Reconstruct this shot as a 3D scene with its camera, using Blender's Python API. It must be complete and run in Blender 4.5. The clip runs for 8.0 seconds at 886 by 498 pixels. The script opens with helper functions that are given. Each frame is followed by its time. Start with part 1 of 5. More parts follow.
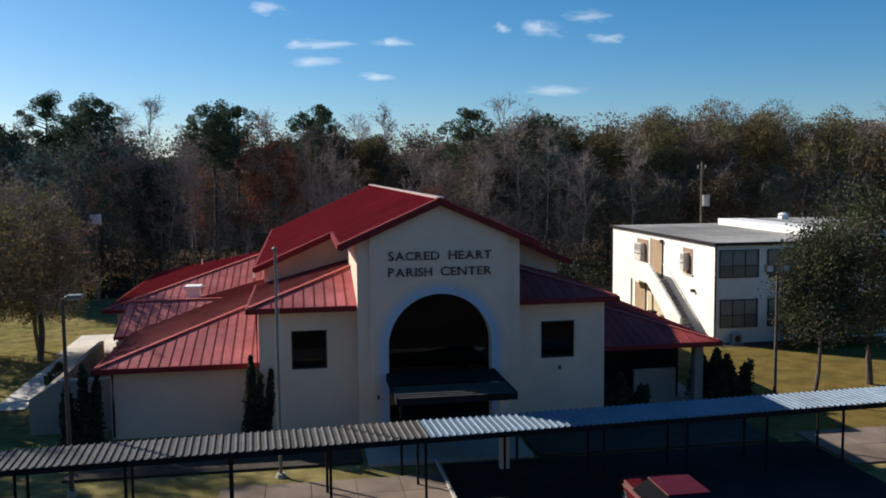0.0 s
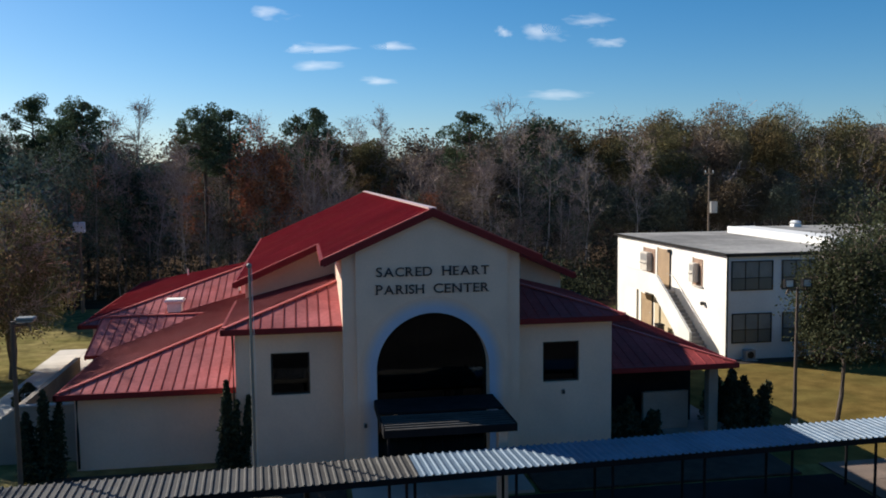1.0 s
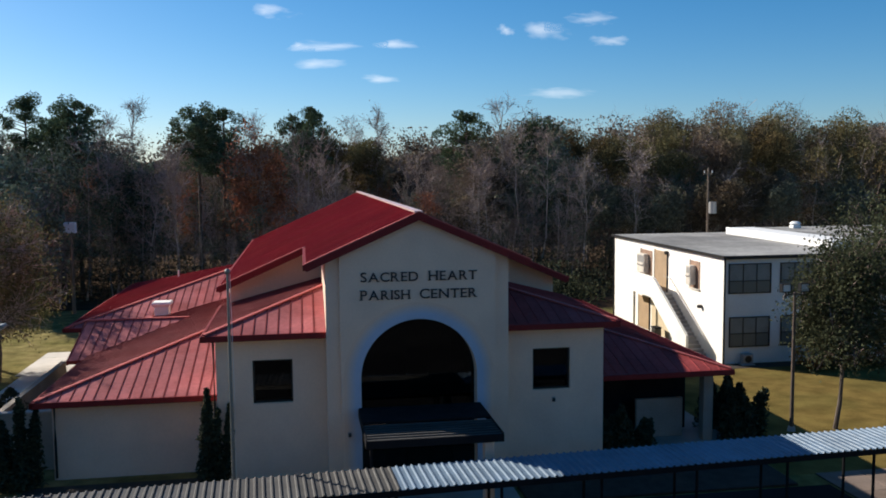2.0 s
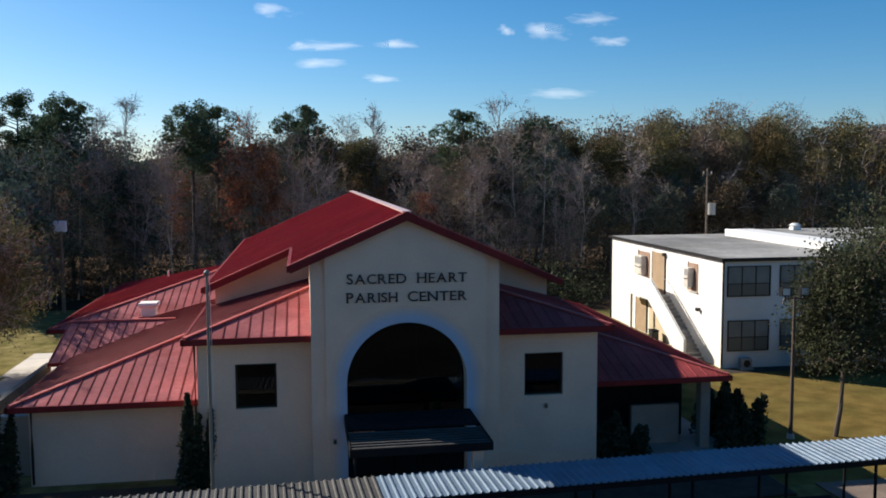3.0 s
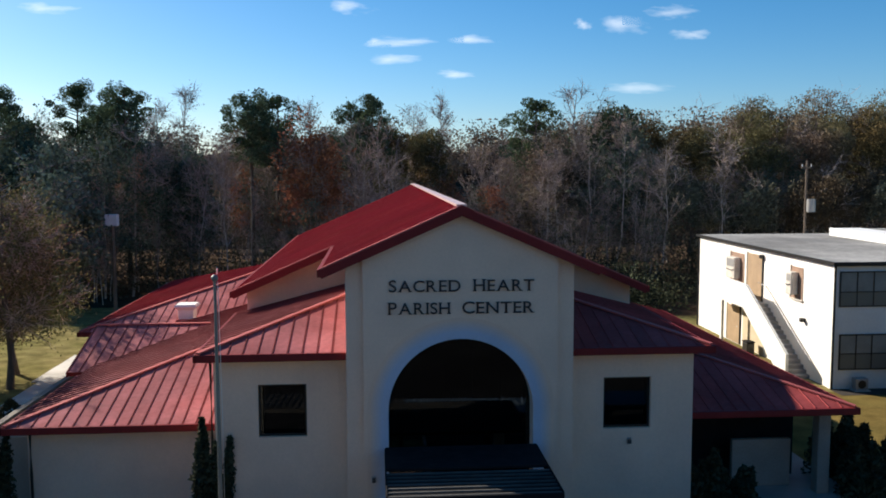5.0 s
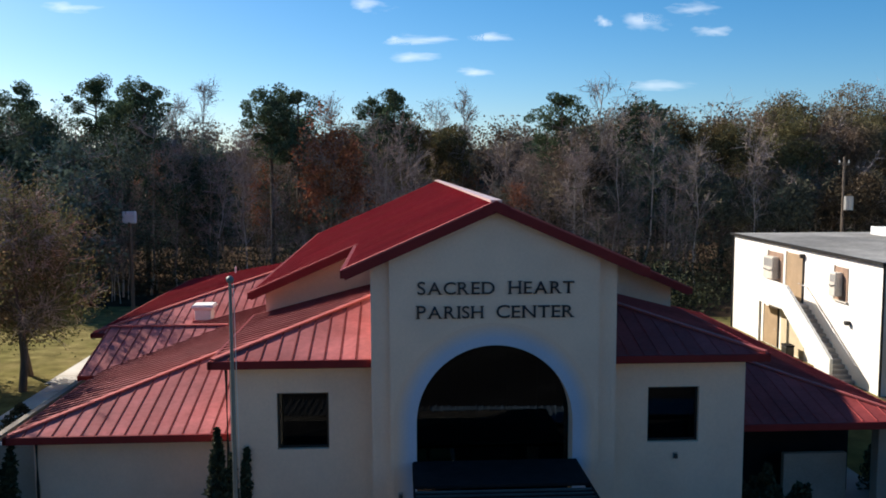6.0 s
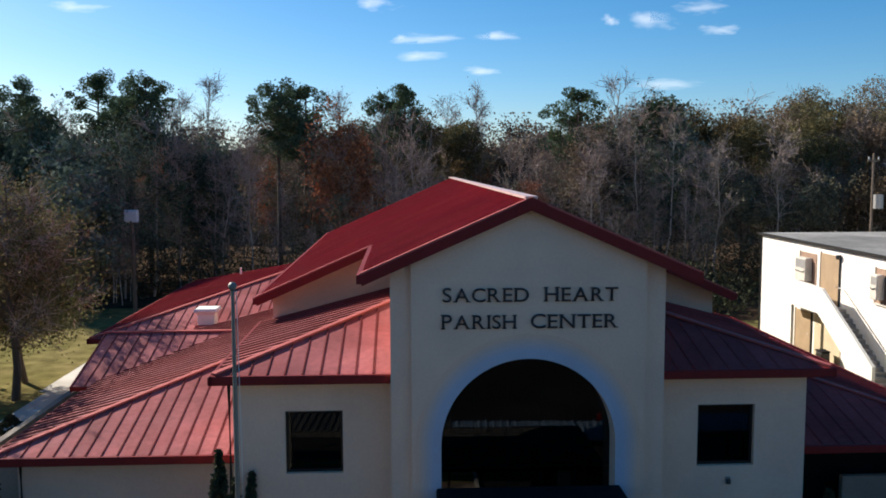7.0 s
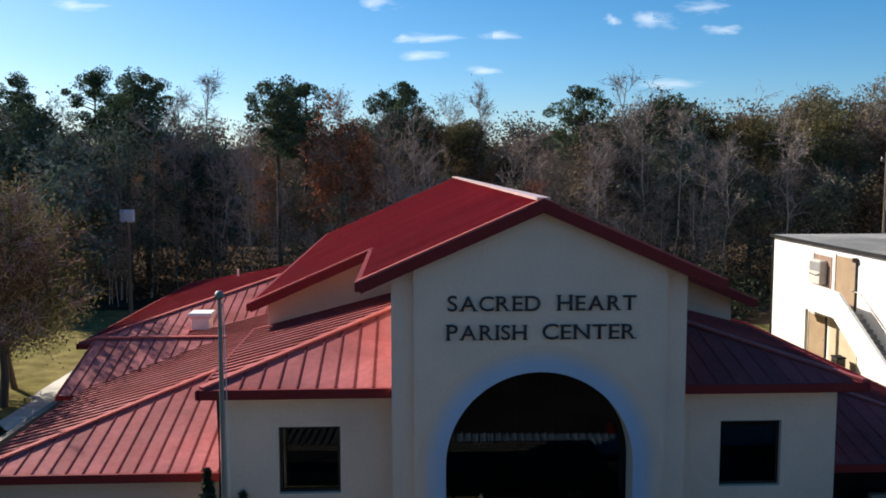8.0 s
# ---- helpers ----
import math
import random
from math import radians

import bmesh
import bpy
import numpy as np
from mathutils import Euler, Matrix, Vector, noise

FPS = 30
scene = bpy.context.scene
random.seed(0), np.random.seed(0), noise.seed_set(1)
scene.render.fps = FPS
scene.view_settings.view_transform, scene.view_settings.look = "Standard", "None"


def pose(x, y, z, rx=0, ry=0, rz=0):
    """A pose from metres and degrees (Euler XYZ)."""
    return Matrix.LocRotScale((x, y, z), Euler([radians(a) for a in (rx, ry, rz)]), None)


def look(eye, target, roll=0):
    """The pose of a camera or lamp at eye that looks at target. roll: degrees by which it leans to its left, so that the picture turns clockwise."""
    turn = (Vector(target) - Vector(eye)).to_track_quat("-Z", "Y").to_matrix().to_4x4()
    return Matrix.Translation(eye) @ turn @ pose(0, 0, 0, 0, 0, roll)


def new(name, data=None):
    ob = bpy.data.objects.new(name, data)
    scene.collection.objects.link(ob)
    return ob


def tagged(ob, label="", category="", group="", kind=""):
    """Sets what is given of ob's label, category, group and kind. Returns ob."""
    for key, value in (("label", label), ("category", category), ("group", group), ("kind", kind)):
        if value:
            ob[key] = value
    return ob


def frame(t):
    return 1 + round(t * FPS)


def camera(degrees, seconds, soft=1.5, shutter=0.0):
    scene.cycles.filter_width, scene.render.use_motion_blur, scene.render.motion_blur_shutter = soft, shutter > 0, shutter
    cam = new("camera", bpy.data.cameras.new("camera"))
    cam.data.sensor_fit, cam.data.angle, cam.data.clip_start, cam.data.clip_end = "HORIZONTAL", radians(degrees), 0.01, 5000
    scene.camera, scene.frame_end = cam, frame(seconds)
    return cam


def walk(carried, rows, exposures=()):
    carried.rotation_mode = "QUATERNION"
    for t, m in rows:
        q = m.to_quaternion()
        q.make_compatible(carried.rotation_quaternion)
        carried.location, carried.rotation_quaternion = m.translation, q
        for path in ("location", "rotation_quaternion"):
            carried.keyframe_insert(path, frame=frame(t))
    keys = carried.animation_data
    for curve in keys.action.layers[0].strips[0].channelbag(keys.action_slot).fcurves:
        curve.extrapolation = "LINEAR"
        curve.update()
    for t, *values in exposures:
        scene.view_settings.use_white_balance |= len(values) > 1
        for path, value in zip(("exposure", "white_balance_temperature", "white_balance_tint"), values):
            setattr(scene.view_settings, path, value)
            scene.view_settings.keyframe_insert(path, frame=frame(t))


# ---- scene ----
import itertools

LENS = 53.8
cam = camera(LENS, 8.0, soft=1.8)
PATH = [
    (0, look((-5.19, -32.536, 10.48), (-4.869, -30.571, 10.299), -0.6)),
    (0.5, look((-4.819, -30.927, 10.54), (-4.499, -28.961, 10.362), -0.6)),
    (1, look((-4.449, -29.85, 10.614), (-4.131, -27.883, 10.442), -0.6)),
    (1.5, look((-4.097, -29.202, 10.71), (-3.78, -27.235, 10.538), -0.6)),
    (1.7, look((-3.942, -29.155, 10.745), (-3.628, -27.188, 10.571), -0.6)),
    (2.8, look((-3.486, -28.608, 10.752), (-3.17, -26.641, 10.575), -0.4)),
    (3, look((-3.303, -28.275, 10.713), (-2.989, -26.308, 10.537), -0.3)),
    (3.5, look((-2.831, -26.9, 10.725), (-2.514, -24.934, 10.548), -0.3)),
    (4, look((-2.506, -25.78, 10.661), (-2.193, -23.813, 10.481), -0.3)),
    (4.1, look((-2.438, -25.521, 10.629), (-2.15, -23.549, 10.45), -0.3)),
    (4.2, look((-2.405, -25.332, 10.614), (-2.148, -23.357, 10.434), -0.2)),
    (4.3, look((-2.358, -25.204, 10.616), (-2.129, -23.225, 10.434), -0.2)),
    (4.4, look((-2.271, -24.937, 10.609), (-2.109, -22.952, 10.424), -0.2)),
    (4.5, look((-2.229, -24.791, 10.561), (-2.079, -22.805, 10.377), -0.2)),
    (4.7, look((-2.202, -24.232, 10.491), (-2.049, -22.247, 10.307), -0.2)),
    (5.8, look((-2.394, -22.072, 10.322), (-2.285, -20.084, 10.134), -0.2)),
    (6, look((-2.438, -21.692, 10.299), (-2.335, -19.704, 10.11), -0.2)),
    (6.5, look((-2.69, -20.328, 10.164), (-2.598, -18.339, 9.973), -0.2)),
    (7, look((-2.811, -19.336, 10.146), (-2.722, -17.347, 9.955), -0.2)),
    (7.5, look((-2.867, -18.334, 10.169), (-2.778, -16.345, 9.978), -0.2)),
    (8, look((-2.821, -17.955, 10.127), (-2.736, -15.966, 9.935), -0.1)),
]
walk(cam, PATH, [(0, 0.60, 6500, 10), (1.5, 0.70, 6500, 10), (3, 0.78, 6500, 10), (4.5, 0.88, 6600, 10), (8, 0.92, 6600, 10)])

# ---- world and sun ----
SUN = Vector((-1.33, 1.18, 1.0)).normalized()      # towards the sun
world = bpy.data.worlds.new("sky")
scene.world = world
world.use_nodes = True
wn, wl = world.node_tree.nodes, world.node_tree.links
sky = wn.new("ShaderNodeTexSky")
sky.sky_type = "NISHITA"
sky.sun_disc = False
sky.sun_elevation = math.asin(SUN.z)
sky.sun_rotation = math.atan2(SUN.x, SUN.y)
sky.air_density, sky.dust_density, sky.ozone_density = 0.8, 0.5, 5.0
deep = wn.new("ShaderNodeHueSaturation")
deep.inputs["Hue"].default_value = 0.494
deep.inputs["Saturation"].default_value = 1.27
wl.new(sky.outputs[0], deep.inputs["Color"])
wl.new(deep.outputs[0], wn["Background"].inputs[0])
wn["Background"].inputs[1].default_value = 0.070
sun = new("sun", bpy.data.lights.new("sun", "SUN"))
sun.data.energy, sun.data.angle, sun.data.color = 4.3, radians(0.6), (1.0, 0.92, 0.80)
sun.matrix_world = look(SUN * 60, (0, 0, 0))


# ---- materials ----
def material(name, colour, rough=0.7, metal=0.0, vary=0.12, scale=1.5, fine=18.0, bump=0.15, coat=0.0, coat_rough=0.03,
             other=None, other_scale=0.3, spec=0.5, by_object=0.0, by_island=0.0, stretch=(1, 1, 1), thin=0.0):
    """A surface with stains at one scale and grain at another; other: a second colour mixed in by large noise."""
    mat = bpy.data.materials.new(name)
    mat.use_nodes = True
    n, l = mat.node_tree.nodes, mat.node_tree.links
    b = n["Principled BSDF"]
    b.inputs["Metallic"].default_value = metal
    b.inputs["Specular IOR Level"].default_value = spec
    b.inputs["Coat Weight"].default_value = coat
    b.inputs["Coat Roughness"].default_value = coat_rough
    geo = n.new("ShaderNodeNewGeometry")
    mp = n.new("ShaderNodeMapping")
    mp.inputs["Scale"].default_value = stretch
    l.new(geo.outputs["Position"], mp.inputs["Vector"])

    def noise_at(s, detail=5.0):
        t = n.new("ShaderNodeTexNoise")
        t.inputs["Scale"].default_value, t.inputs["Detail"].default_value = s, detail
        l.new(mp.outputs[0], t.inputs["Vector"])
        return t.outputs["Fac"]

    def ranged(fac, a, b2, c=0.3, d=0.7):
        r = n.new("ShaderNodeMapRange")
        r.inputs["From Min"].default_value, r.inputs["From Max"].default_value = c, d
        r.inputs["To Min"].default_value, r.inputs["To Max"].default_value = a, b2
        l.new(fac, r.inputs["Value"])
        return r.outputs[0]

    def times(a, b2):
        m = n.new("ShaderNodeMath")
        m.operation = "MULTIPLY"
        l.new(a, m.inputs[0]), l.new(b2, m.inputs[1])
        return m.outputs[0]

    value = times(ranged(noise_at(scale), 1 - vary, 1 + vary), ranged(noise_at(fine), 1 - vary * 0.6, 1 + vary * 0.6))
    if by_object:
        oi = n.new("ShaderNodeObjectInfo")
        value = times(value, ranged(oi.outputs["Random"], 1 - by_object, 1 + by_object, 0, 1))
    if by_island:
        value = times(value, ranged(geo.outputs["Random Per Island"], 1 - by_island, 1 + by_island, 0, 1))
    mix = n.new("ShaderNodeMix")
    mix.data_type = "RGBA"
    mix.inputs["A"].default_value = (*colour, 1)
    mix.inputs["B"].default_value = (*(other or colour), 1)
    l.new(ranged(noise_at(other_scale, 3.0), 0, 1, 0.42, 0.62), mix.inputs["Factor"])
    hsv = n.new("ShaderNodeHueSaturation")
    l.new(mix.outputs["Result"], hsv.inputs["Color"])
    l.new(value, hsv.inputs["Value"])
    l.new(hsv.outputs[0], b.inputs["Base Color"])
    l.new(ranged(noise_at(scale * 2.3), max(rough - 0.1, 0.02), min(rough + 0.1, 1)), b.inputs["Roughness"])
    if bump:
        bp = n.new("ShaderNodeBump")
        bp.inputs["Strength"].default_value, bp.inputs["Distance"].default_value = bump, 0.02
        l.new(noise_at(fine * 1.7, 4.0), bp.inputs["Height"])
        l.new(bp.outputs[0], b.inputs["Normal"])
    if thin:
        tr, mx = n.new("ShaderNodeBsdfTranslucent"), n.new("ShaderNodeMixShader")
        mx.inputs[0].default_value = thin
        l.new(hsv.outputs[0], tr.inputs["Color"])
        l.new(b.outputs[0], mx.inputs[1]), l.new(tr.outputs[0], mx.inputs[2])
        l.new(mx.outputs[0], n["Material Output"].inputs["Surface"])
    return mat


def glass(name, tint, rough=0.03, spec=0.5, clear=0.0):
    mat = bpy.data.materials.new(name)
    mat.use_nodes = True
    b = mat.node_tree.nodes["Principled BSDF"]
    b.inputs["Base Color"].default_value = (*tint, 1)
    b.inputs["Roughness"].default_value = rough
    b.inputs["IOR"].default_value = 1.5
    b.inputs["Specular IOR Level"].default_value = spec
    b.inputs["Transmission Weight"].default_value = clear
    return mat


STUCCO = material("cream_stucco", (0.84, 0.61, 0.465), 0.92, vary=0.06, scale=0.6, fine=14, bump=0.35, other=(0.79, 0.57, 0.44), other_scale=0.25)
HALO_BLUE = material("pale_blue_halo", (0.47, 0.53, 0.645), 0.9, vary=0.05, scale=0.8, fine=16, bump=0.3)
STUCCO_WHITE = material("white_paint", (0.86, 0.83, 0.78), 0.85, vary=0.05, scale=0.5, fine=10, bump=0.2, other=(0.80, 0.77, 0.71), other_scale=0.3)
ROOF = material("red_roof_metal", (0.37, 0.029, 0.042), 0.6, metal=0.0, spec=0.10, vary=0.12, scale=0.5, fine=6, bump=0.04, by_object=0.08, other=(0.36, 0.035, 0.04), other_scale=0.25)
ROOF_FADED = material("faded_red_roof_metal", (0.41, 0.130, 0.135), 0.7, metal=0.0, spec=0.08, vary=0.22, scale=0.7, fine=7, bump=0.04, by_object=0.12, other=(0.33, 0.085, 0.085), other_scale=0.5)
# Darker copy of the faded roof, with the right side's shade in its colour
ROOF_SHADED = material("shaded_red_roof_metal", (0.33, 0.066, 0.064), 0.75, metal=0.0, spec=0.05, vary=0.2, scale=0.6, fine=7, bump=0.04, by_object=0.10, other=(0.27, 0.055, 0.055), other_scale=0.4)
# Seam colour darkened for dirt and for the seams' own shadow lines
SEAM = material("dark_roof_seam", (0.17, 0.034, 0.034), 0.8, spec=0.08, metal=0.0, vary=0.15, bump=0.03)
CAP = material("red_ridge_metal", (0.46, 0.12, 0.11), 0.7, spec=0.08, vary=0.08, bump=0.03)
FASCIA = material("dark_red_fascia", (0.21, 0.024, 0.024), 0.6, spec=0.15, vary=0.10, bump=0.05)
DARK_METAL = material("bronze_metal", (0.025, 0.023, 0.022), 0.45, metal=0.3, vary=0.15)
LETTER = material("bronze_letter", (0.045, 0.042, 0.05), 0.5, metal=0.4, vary=0.2)
GLASS = glass("tinted_glass", (0.16, 0.155, 0.15), 0.0, 0.03, 1.0)
WINDOW_GLASS = glass("grey_glass", (0.17, 0.175, 0.155), 0.12, 0.3)
CAR_GLASS = glass("dark_car_glass", (0.012, 0.012, 0.014), 0.1, 0.3)
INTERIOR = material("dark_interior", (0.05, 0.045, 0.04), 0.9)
GALV = material("galvanised_steel", (0.36, 0.35, 0.34), 0.5, metal=0.4, vary=0.1)
# White roofing; the sky blue of its shade is put into the colour
SHEET = material("weathered_shade_blue_sheet", (0.15, 0.215, 0.29), 0.55, vary=0.12, scale=1.2, fine=9, bump=0.05, by_object=0.06, other=(0.13, 0.19, 0.26), other_scale=0.4, spec=0.3)
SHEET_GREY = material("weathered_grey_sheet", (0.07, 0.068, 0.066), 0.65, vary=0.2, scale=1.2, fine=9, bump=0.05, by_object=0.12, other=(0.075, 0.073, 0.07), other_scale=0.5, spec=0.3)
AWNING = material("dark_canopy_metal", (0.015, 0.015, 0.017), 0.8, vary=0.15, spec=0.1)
# Ridge metal made pale, with the sun's glint put into the colour
RIDGE = material("sunlit_ridge_metal", (0.72, 0.50, 0.46), 0.4, metal=0.3, vary=0.08, bump=0.03)
LITTER = material("woodland_litter", (0.075, 0.052, 0.036), 0.95, spec=0.0, vary=0.35, scale=0.6, fine=12, bump=0.8)
GRASS = material("dry_grass", (0.235, 0.195, 0.085), 0.95, spec=0.0, vary=0.4, scale=1.1, fine=25, bump=0.9, other=(0.19, 0.17, 0.065), other_scale=0.22)
GRASS_GOLD = material("golden_winter_grass", (0.175, 0.125, 0.042), 0.95, spec=0.0, vary=0.3, scale=0.9, fine=25, bump=0.9, other=(0.155, 0.12, 0.04), other_scale=0.35)
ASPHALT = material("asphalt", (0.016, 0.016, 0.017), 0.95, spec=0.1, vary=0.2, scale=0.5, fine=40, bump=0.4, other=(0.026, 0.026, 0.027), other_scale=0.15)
CONCRETE = material("concrete", (0.42, 0.39, 0.35), 0.9, by_object=0.08, vary=0.12, scale=0.7, fine=20, bump=0.3, other=(0.34, 0.31, 0.28), other_scale=0.3)
PATH_PALE = material("pale_path_concrete", (0.62, 0.59, 0.54), 0.9, by_object=0.06, vary=0.1, scale=0.7, fine=20, bump=0.3, other=(0.52, 0.49, 0.44), other_scale=0.3)
PATH_BROWN = material("brown_path_concrete", (0.22, 0.17, 0.14), 0.95, spec=0.1, by_object=0.1, vary=0.2, scale=0.7, fine=20, bump=0.3, other=(0.17, 0.135, 0.115), other_scale=0.3)
# Darker stucco, with shade on porch parts and garden wall in its colour
WALL_GREY = material("shaded_grey_stucco", (0.35, 0.305, 0.26), 0.92, vary=0.12, scale=0.7, fine=14, bump=0.35, other=(0.28, 0.245, 0.21), other_scale=0.3)
MULCH = material("dark_mulch", (0.04, 0.03, 0.022), 0.95, vary=0.35, scale=2, fine=30, bump=1.0)
FLAT_ROOF = material("weathered_flat_roof", (0.34, 0.33, 0.31), 0.85, vary=0.35, scale=0.25, fine=3, bump=0.2, other=(0.18, 0.175, 0.165), other_scale=0.12)
ROOF_WHITE = material("white_roof_coating", (0.82, 0.82, 0.80), 0.6, vary=0.05, bump=0.1)
DOOR_TAN = material("tan_door_paint", (0.36, 0.25, 0.15), 0.6, vary=0.1)
DOOR_PALE = material("pale_tan_paint", (0.56, 0.46, 0.31), 0.7, vary=0.1)
DOOR_BROWN = material("brown_board", (0.30, 0.19, 0.13), 0.7, vary=0.2)
BLIND = material("grey_blind", (0.27, 0.26, 0.225), 0.8, vary=0.15)
AC_GREY = material("beige_sheet_metal", (0.6, 0.55, 0.48), 0.6, vary=0.15)
WOODEN = material("weathered_pole_wood", (0.16, 0.12, 0.09), 0.9, vary=0.25, stretch=(1, 1, 0.15))
BARK = material("grey_brown_bark", (0.11, 0.085, 0.068), 0.95, vary=0.3, scale=3, fine=20, bump=0.8, stretch=(1, 1, 0.25))
BARK_PALE = material("pale_bark", (0.34, 0.305, 0.27), 0.95, spec=0.0, vary=0.25, scale=2, fine=14, bump=0.5, by_island=0.4, stretch=(1, 1, 0.3))
TWIG = material("bare_twigs", (0.36, 0.30, 0.275), 0.95, spec=0.0, vary=0.25, scale=0.5, bump=0, by_island=0.35, other=(0.25, 0.18, 0.155), other_scale=0.09)
TWIG_PINK = material("pinkish_twigs", (0.43, 0.35, 0.305), 0.95, spec=0.0, vary=0.2, scale=0.5, bump=0, by_island=0.3)
LEAF_DRY = material("dry_leaves", (0.225, 0.17, 0.13), 0.9, spec=0.0, vary=0.3, scale=0.4, bump=0, thin=0.1, by_island=0.35, other=(0.18, 0.15, 0.10), other_scale=0.07)
LEAF_RUST = material("rust_leaves", (0.36, 0.15, 0.09), 0.9, spec=0.0, vary=0.3, scale=0.4, bump=0, thin=0.1, by_island=0.35, other=(0.26, 0.12, 0.06), other_scale=0.3)
LEAF_GREEN = material("evergreen_leaves", (0.15, 0.185, 0.145), 0.9, spec=0.0, vary=0.3, scale=0.5, bump=0, thin=0.1, by_island=0.35, other=(0.06, 0.08, 0.045), other_scale=0.15)
LEAF_OAK = material("live_oak_leaves", (0.085, 0.095, 0.052), 0.8, spec=0.05, vary=0.3, scale=0.8, bump=0, thin=0.3, by_island=0.5, other=(0.06, 0.066, 0.036), other_scale=0.4)
LEAF_YELLOW = material("yellow_brown_leaves", (0.26, 0.19, 0.075), 0.9, spec=0.0, vary=0.3, scale=0.8, bump=0, thin=0.35, by_island=0.5, other=(0.20, 0.12, 0.06), other_scale=0.5)
LEAF_DARK = material("shaded_undergrowth_leaves", (0.13, 0.138, 0.10), 0.9, spec=0.0, vary=0.3, scale=0.5, bump=0, by_island=0.3, other=(0.10, 0.075, 0.05), other_scale=0.15)
LEAF_SHRUB = material("dark_shrub_leaves", (0.045, 0.055, 0.032), 0.85, spec=0.1, vary=0.3, scale=0.8, bump=0, thin=0.1, by_island=0.4, other=(0.06, 0.06, 0.035), other_scale=0.5)
LEAF_OLIVE = material("olive_leaves", (0.16, 0.14, 0.07), 0.9, spec=0.0, vary=0.3, scale=0.4, bump=0, thin=0.12, by_island=0.35, other=(0.14, 0.095, 0.045), other_scale=0.12)
LEAF_LAWN = material("turning_leaves", (0.13, 0.135, 0.06), 0.9, spec=0.0, vary=0.4, scale=0.8, bump=0, thin=0.3, by_island=0.4, other=(0.17, 0.125, 0.075), other_scale=0.4)
LEAF_PINE = material("pine_needles", (0.10, 0.14, 0.085), 0.8, spec=0.0, vary=0.3, scale=0.5, bump=0, thin=0.15, by_island=0.45, other=(0.08, 0.10, 0.05), other_scale=0.3)
POLE_GREY = material("dull_aluminium", (0.22, 0.22, 0.20), 0.5, metal=0.3, vary=0.1)
POLE_BROWN = material("brown_painted_pole", (0.10, 0.07, 0.052), 0.6, vary=0.2, stretch=(1, 1, 0.2))
CAR_RED = material("red_car_paint", (0.085, 0.004, 0.006), 0.5, spec=0.2, vary=0.06, bump=0, coat=0.1)
RUBBER = material("tyre_rubber", (0.02, 0.02, 0.02), 0.85)
CLEAR_WHITE = material("lamp_lens", (0.7, 0.7, 0.68), 0.3, vary=0.03, bump=0)
LEAF_BRUSH = material("dry_brush_leaves", (0.125, 0.098, 0.082), 0.9, spec=0.0, vary=0.3, scale=0.5, bump=0, by_island=0.3, other=(0.10, 0.085, 0.06), other_scale=0.15)
LEAF_BROWN = material("brown_oak_leaves", (0.225, 0.165, 0.125), 0.9, spec=0.0, vary=0.25, scale=0.5, bump=0, thin=0.3, by_island=0.25, other=(0.17, 0.15, 0.08), other_scale=0.12)
PANEL_WHITE = material("pale_grey_enamel", (0.62, 0.66, 0.70), 0.5, vary=0.08)

# the blue halo painted round the arch fades out into the cream
bn, bl = HALO_BLUE.node_tree.nodes, HALO_BLUE.node_tree.links
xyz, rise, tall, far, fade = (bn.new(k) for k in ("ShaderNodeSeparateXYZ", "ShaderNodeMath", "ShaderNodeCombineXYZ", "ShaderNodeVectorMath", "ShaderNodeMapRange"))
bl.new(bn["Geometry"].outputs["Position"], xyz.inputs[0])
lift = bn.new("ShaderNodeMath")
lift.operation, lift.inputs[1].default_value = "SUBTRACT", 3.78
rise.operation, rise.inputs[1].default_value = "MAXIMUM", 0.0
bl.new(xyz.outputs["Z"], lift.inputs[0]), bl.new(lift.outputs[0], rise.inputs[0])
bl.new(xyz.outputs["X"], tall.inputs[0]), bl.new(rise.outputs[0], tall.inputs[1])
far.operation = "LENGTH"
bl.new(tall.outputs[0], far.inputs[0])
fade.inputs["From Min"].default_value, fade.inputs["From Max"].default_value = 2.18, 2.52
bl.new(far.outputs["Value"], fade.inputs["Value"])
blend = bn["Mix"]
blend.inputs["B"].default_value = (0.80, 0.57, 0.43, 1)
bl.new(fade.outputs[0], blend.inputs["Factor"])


# ---- building blocks ----
def from_bm(bm, name):
    me = bpy.data.meshes.new(name)
    bmesh.ops.recalc_face_normals(bm, faces=bm.faces)
    bm.to_mesh(me)
    bm.free()
    return me


def part(name, bm, mat, parent=None, label="", at=None):
    """One mesh object, under a thing or a part where one is given."""
    me = bm if isinstance(bm, bpy.types.Mesh) else from_bm(bm, name)
    if not me.materials:
        me.materials.append(mat)
    ob = new(name, me)
    if parent:
        ob.parent = parent
    if at is not None:
        ob.matrix_basis = at
    if label:
        ob["label"] = label
    return ob


def thing(name, label, category, at=(0, 0, 0), group="", kind="", rz=0.0):
    ob = new(name)
    ob.empty_display_size = 0.3
    ob.matrix_basis = pose(*at, 0, 0, rz)
    return tagged(ob, label, category, group, kind)


def box(x0, x1, y0, y1, z0, z1, bevel=0.0, bm=None):
    bm = bm or bmesh.new()
    made = bmesh.ops.create_cube(bm, size=1.0, matrix=Matrix.LocRotScale(((x0 + x1) / 2, (y0 + y1) / 2, (z0 + z1) / 2), None, (abs(x1 - x0), abs(y1 - y0), abs(z1 - z0))))
    if bevel:
        edges = {e for v in made["verts"] for e in v.link_edges}
        bmesh.ops.bevel(bm, geom=list(edges), offset=bevel, segments=1, affect="EDGES", profile=0.5)
    return bm


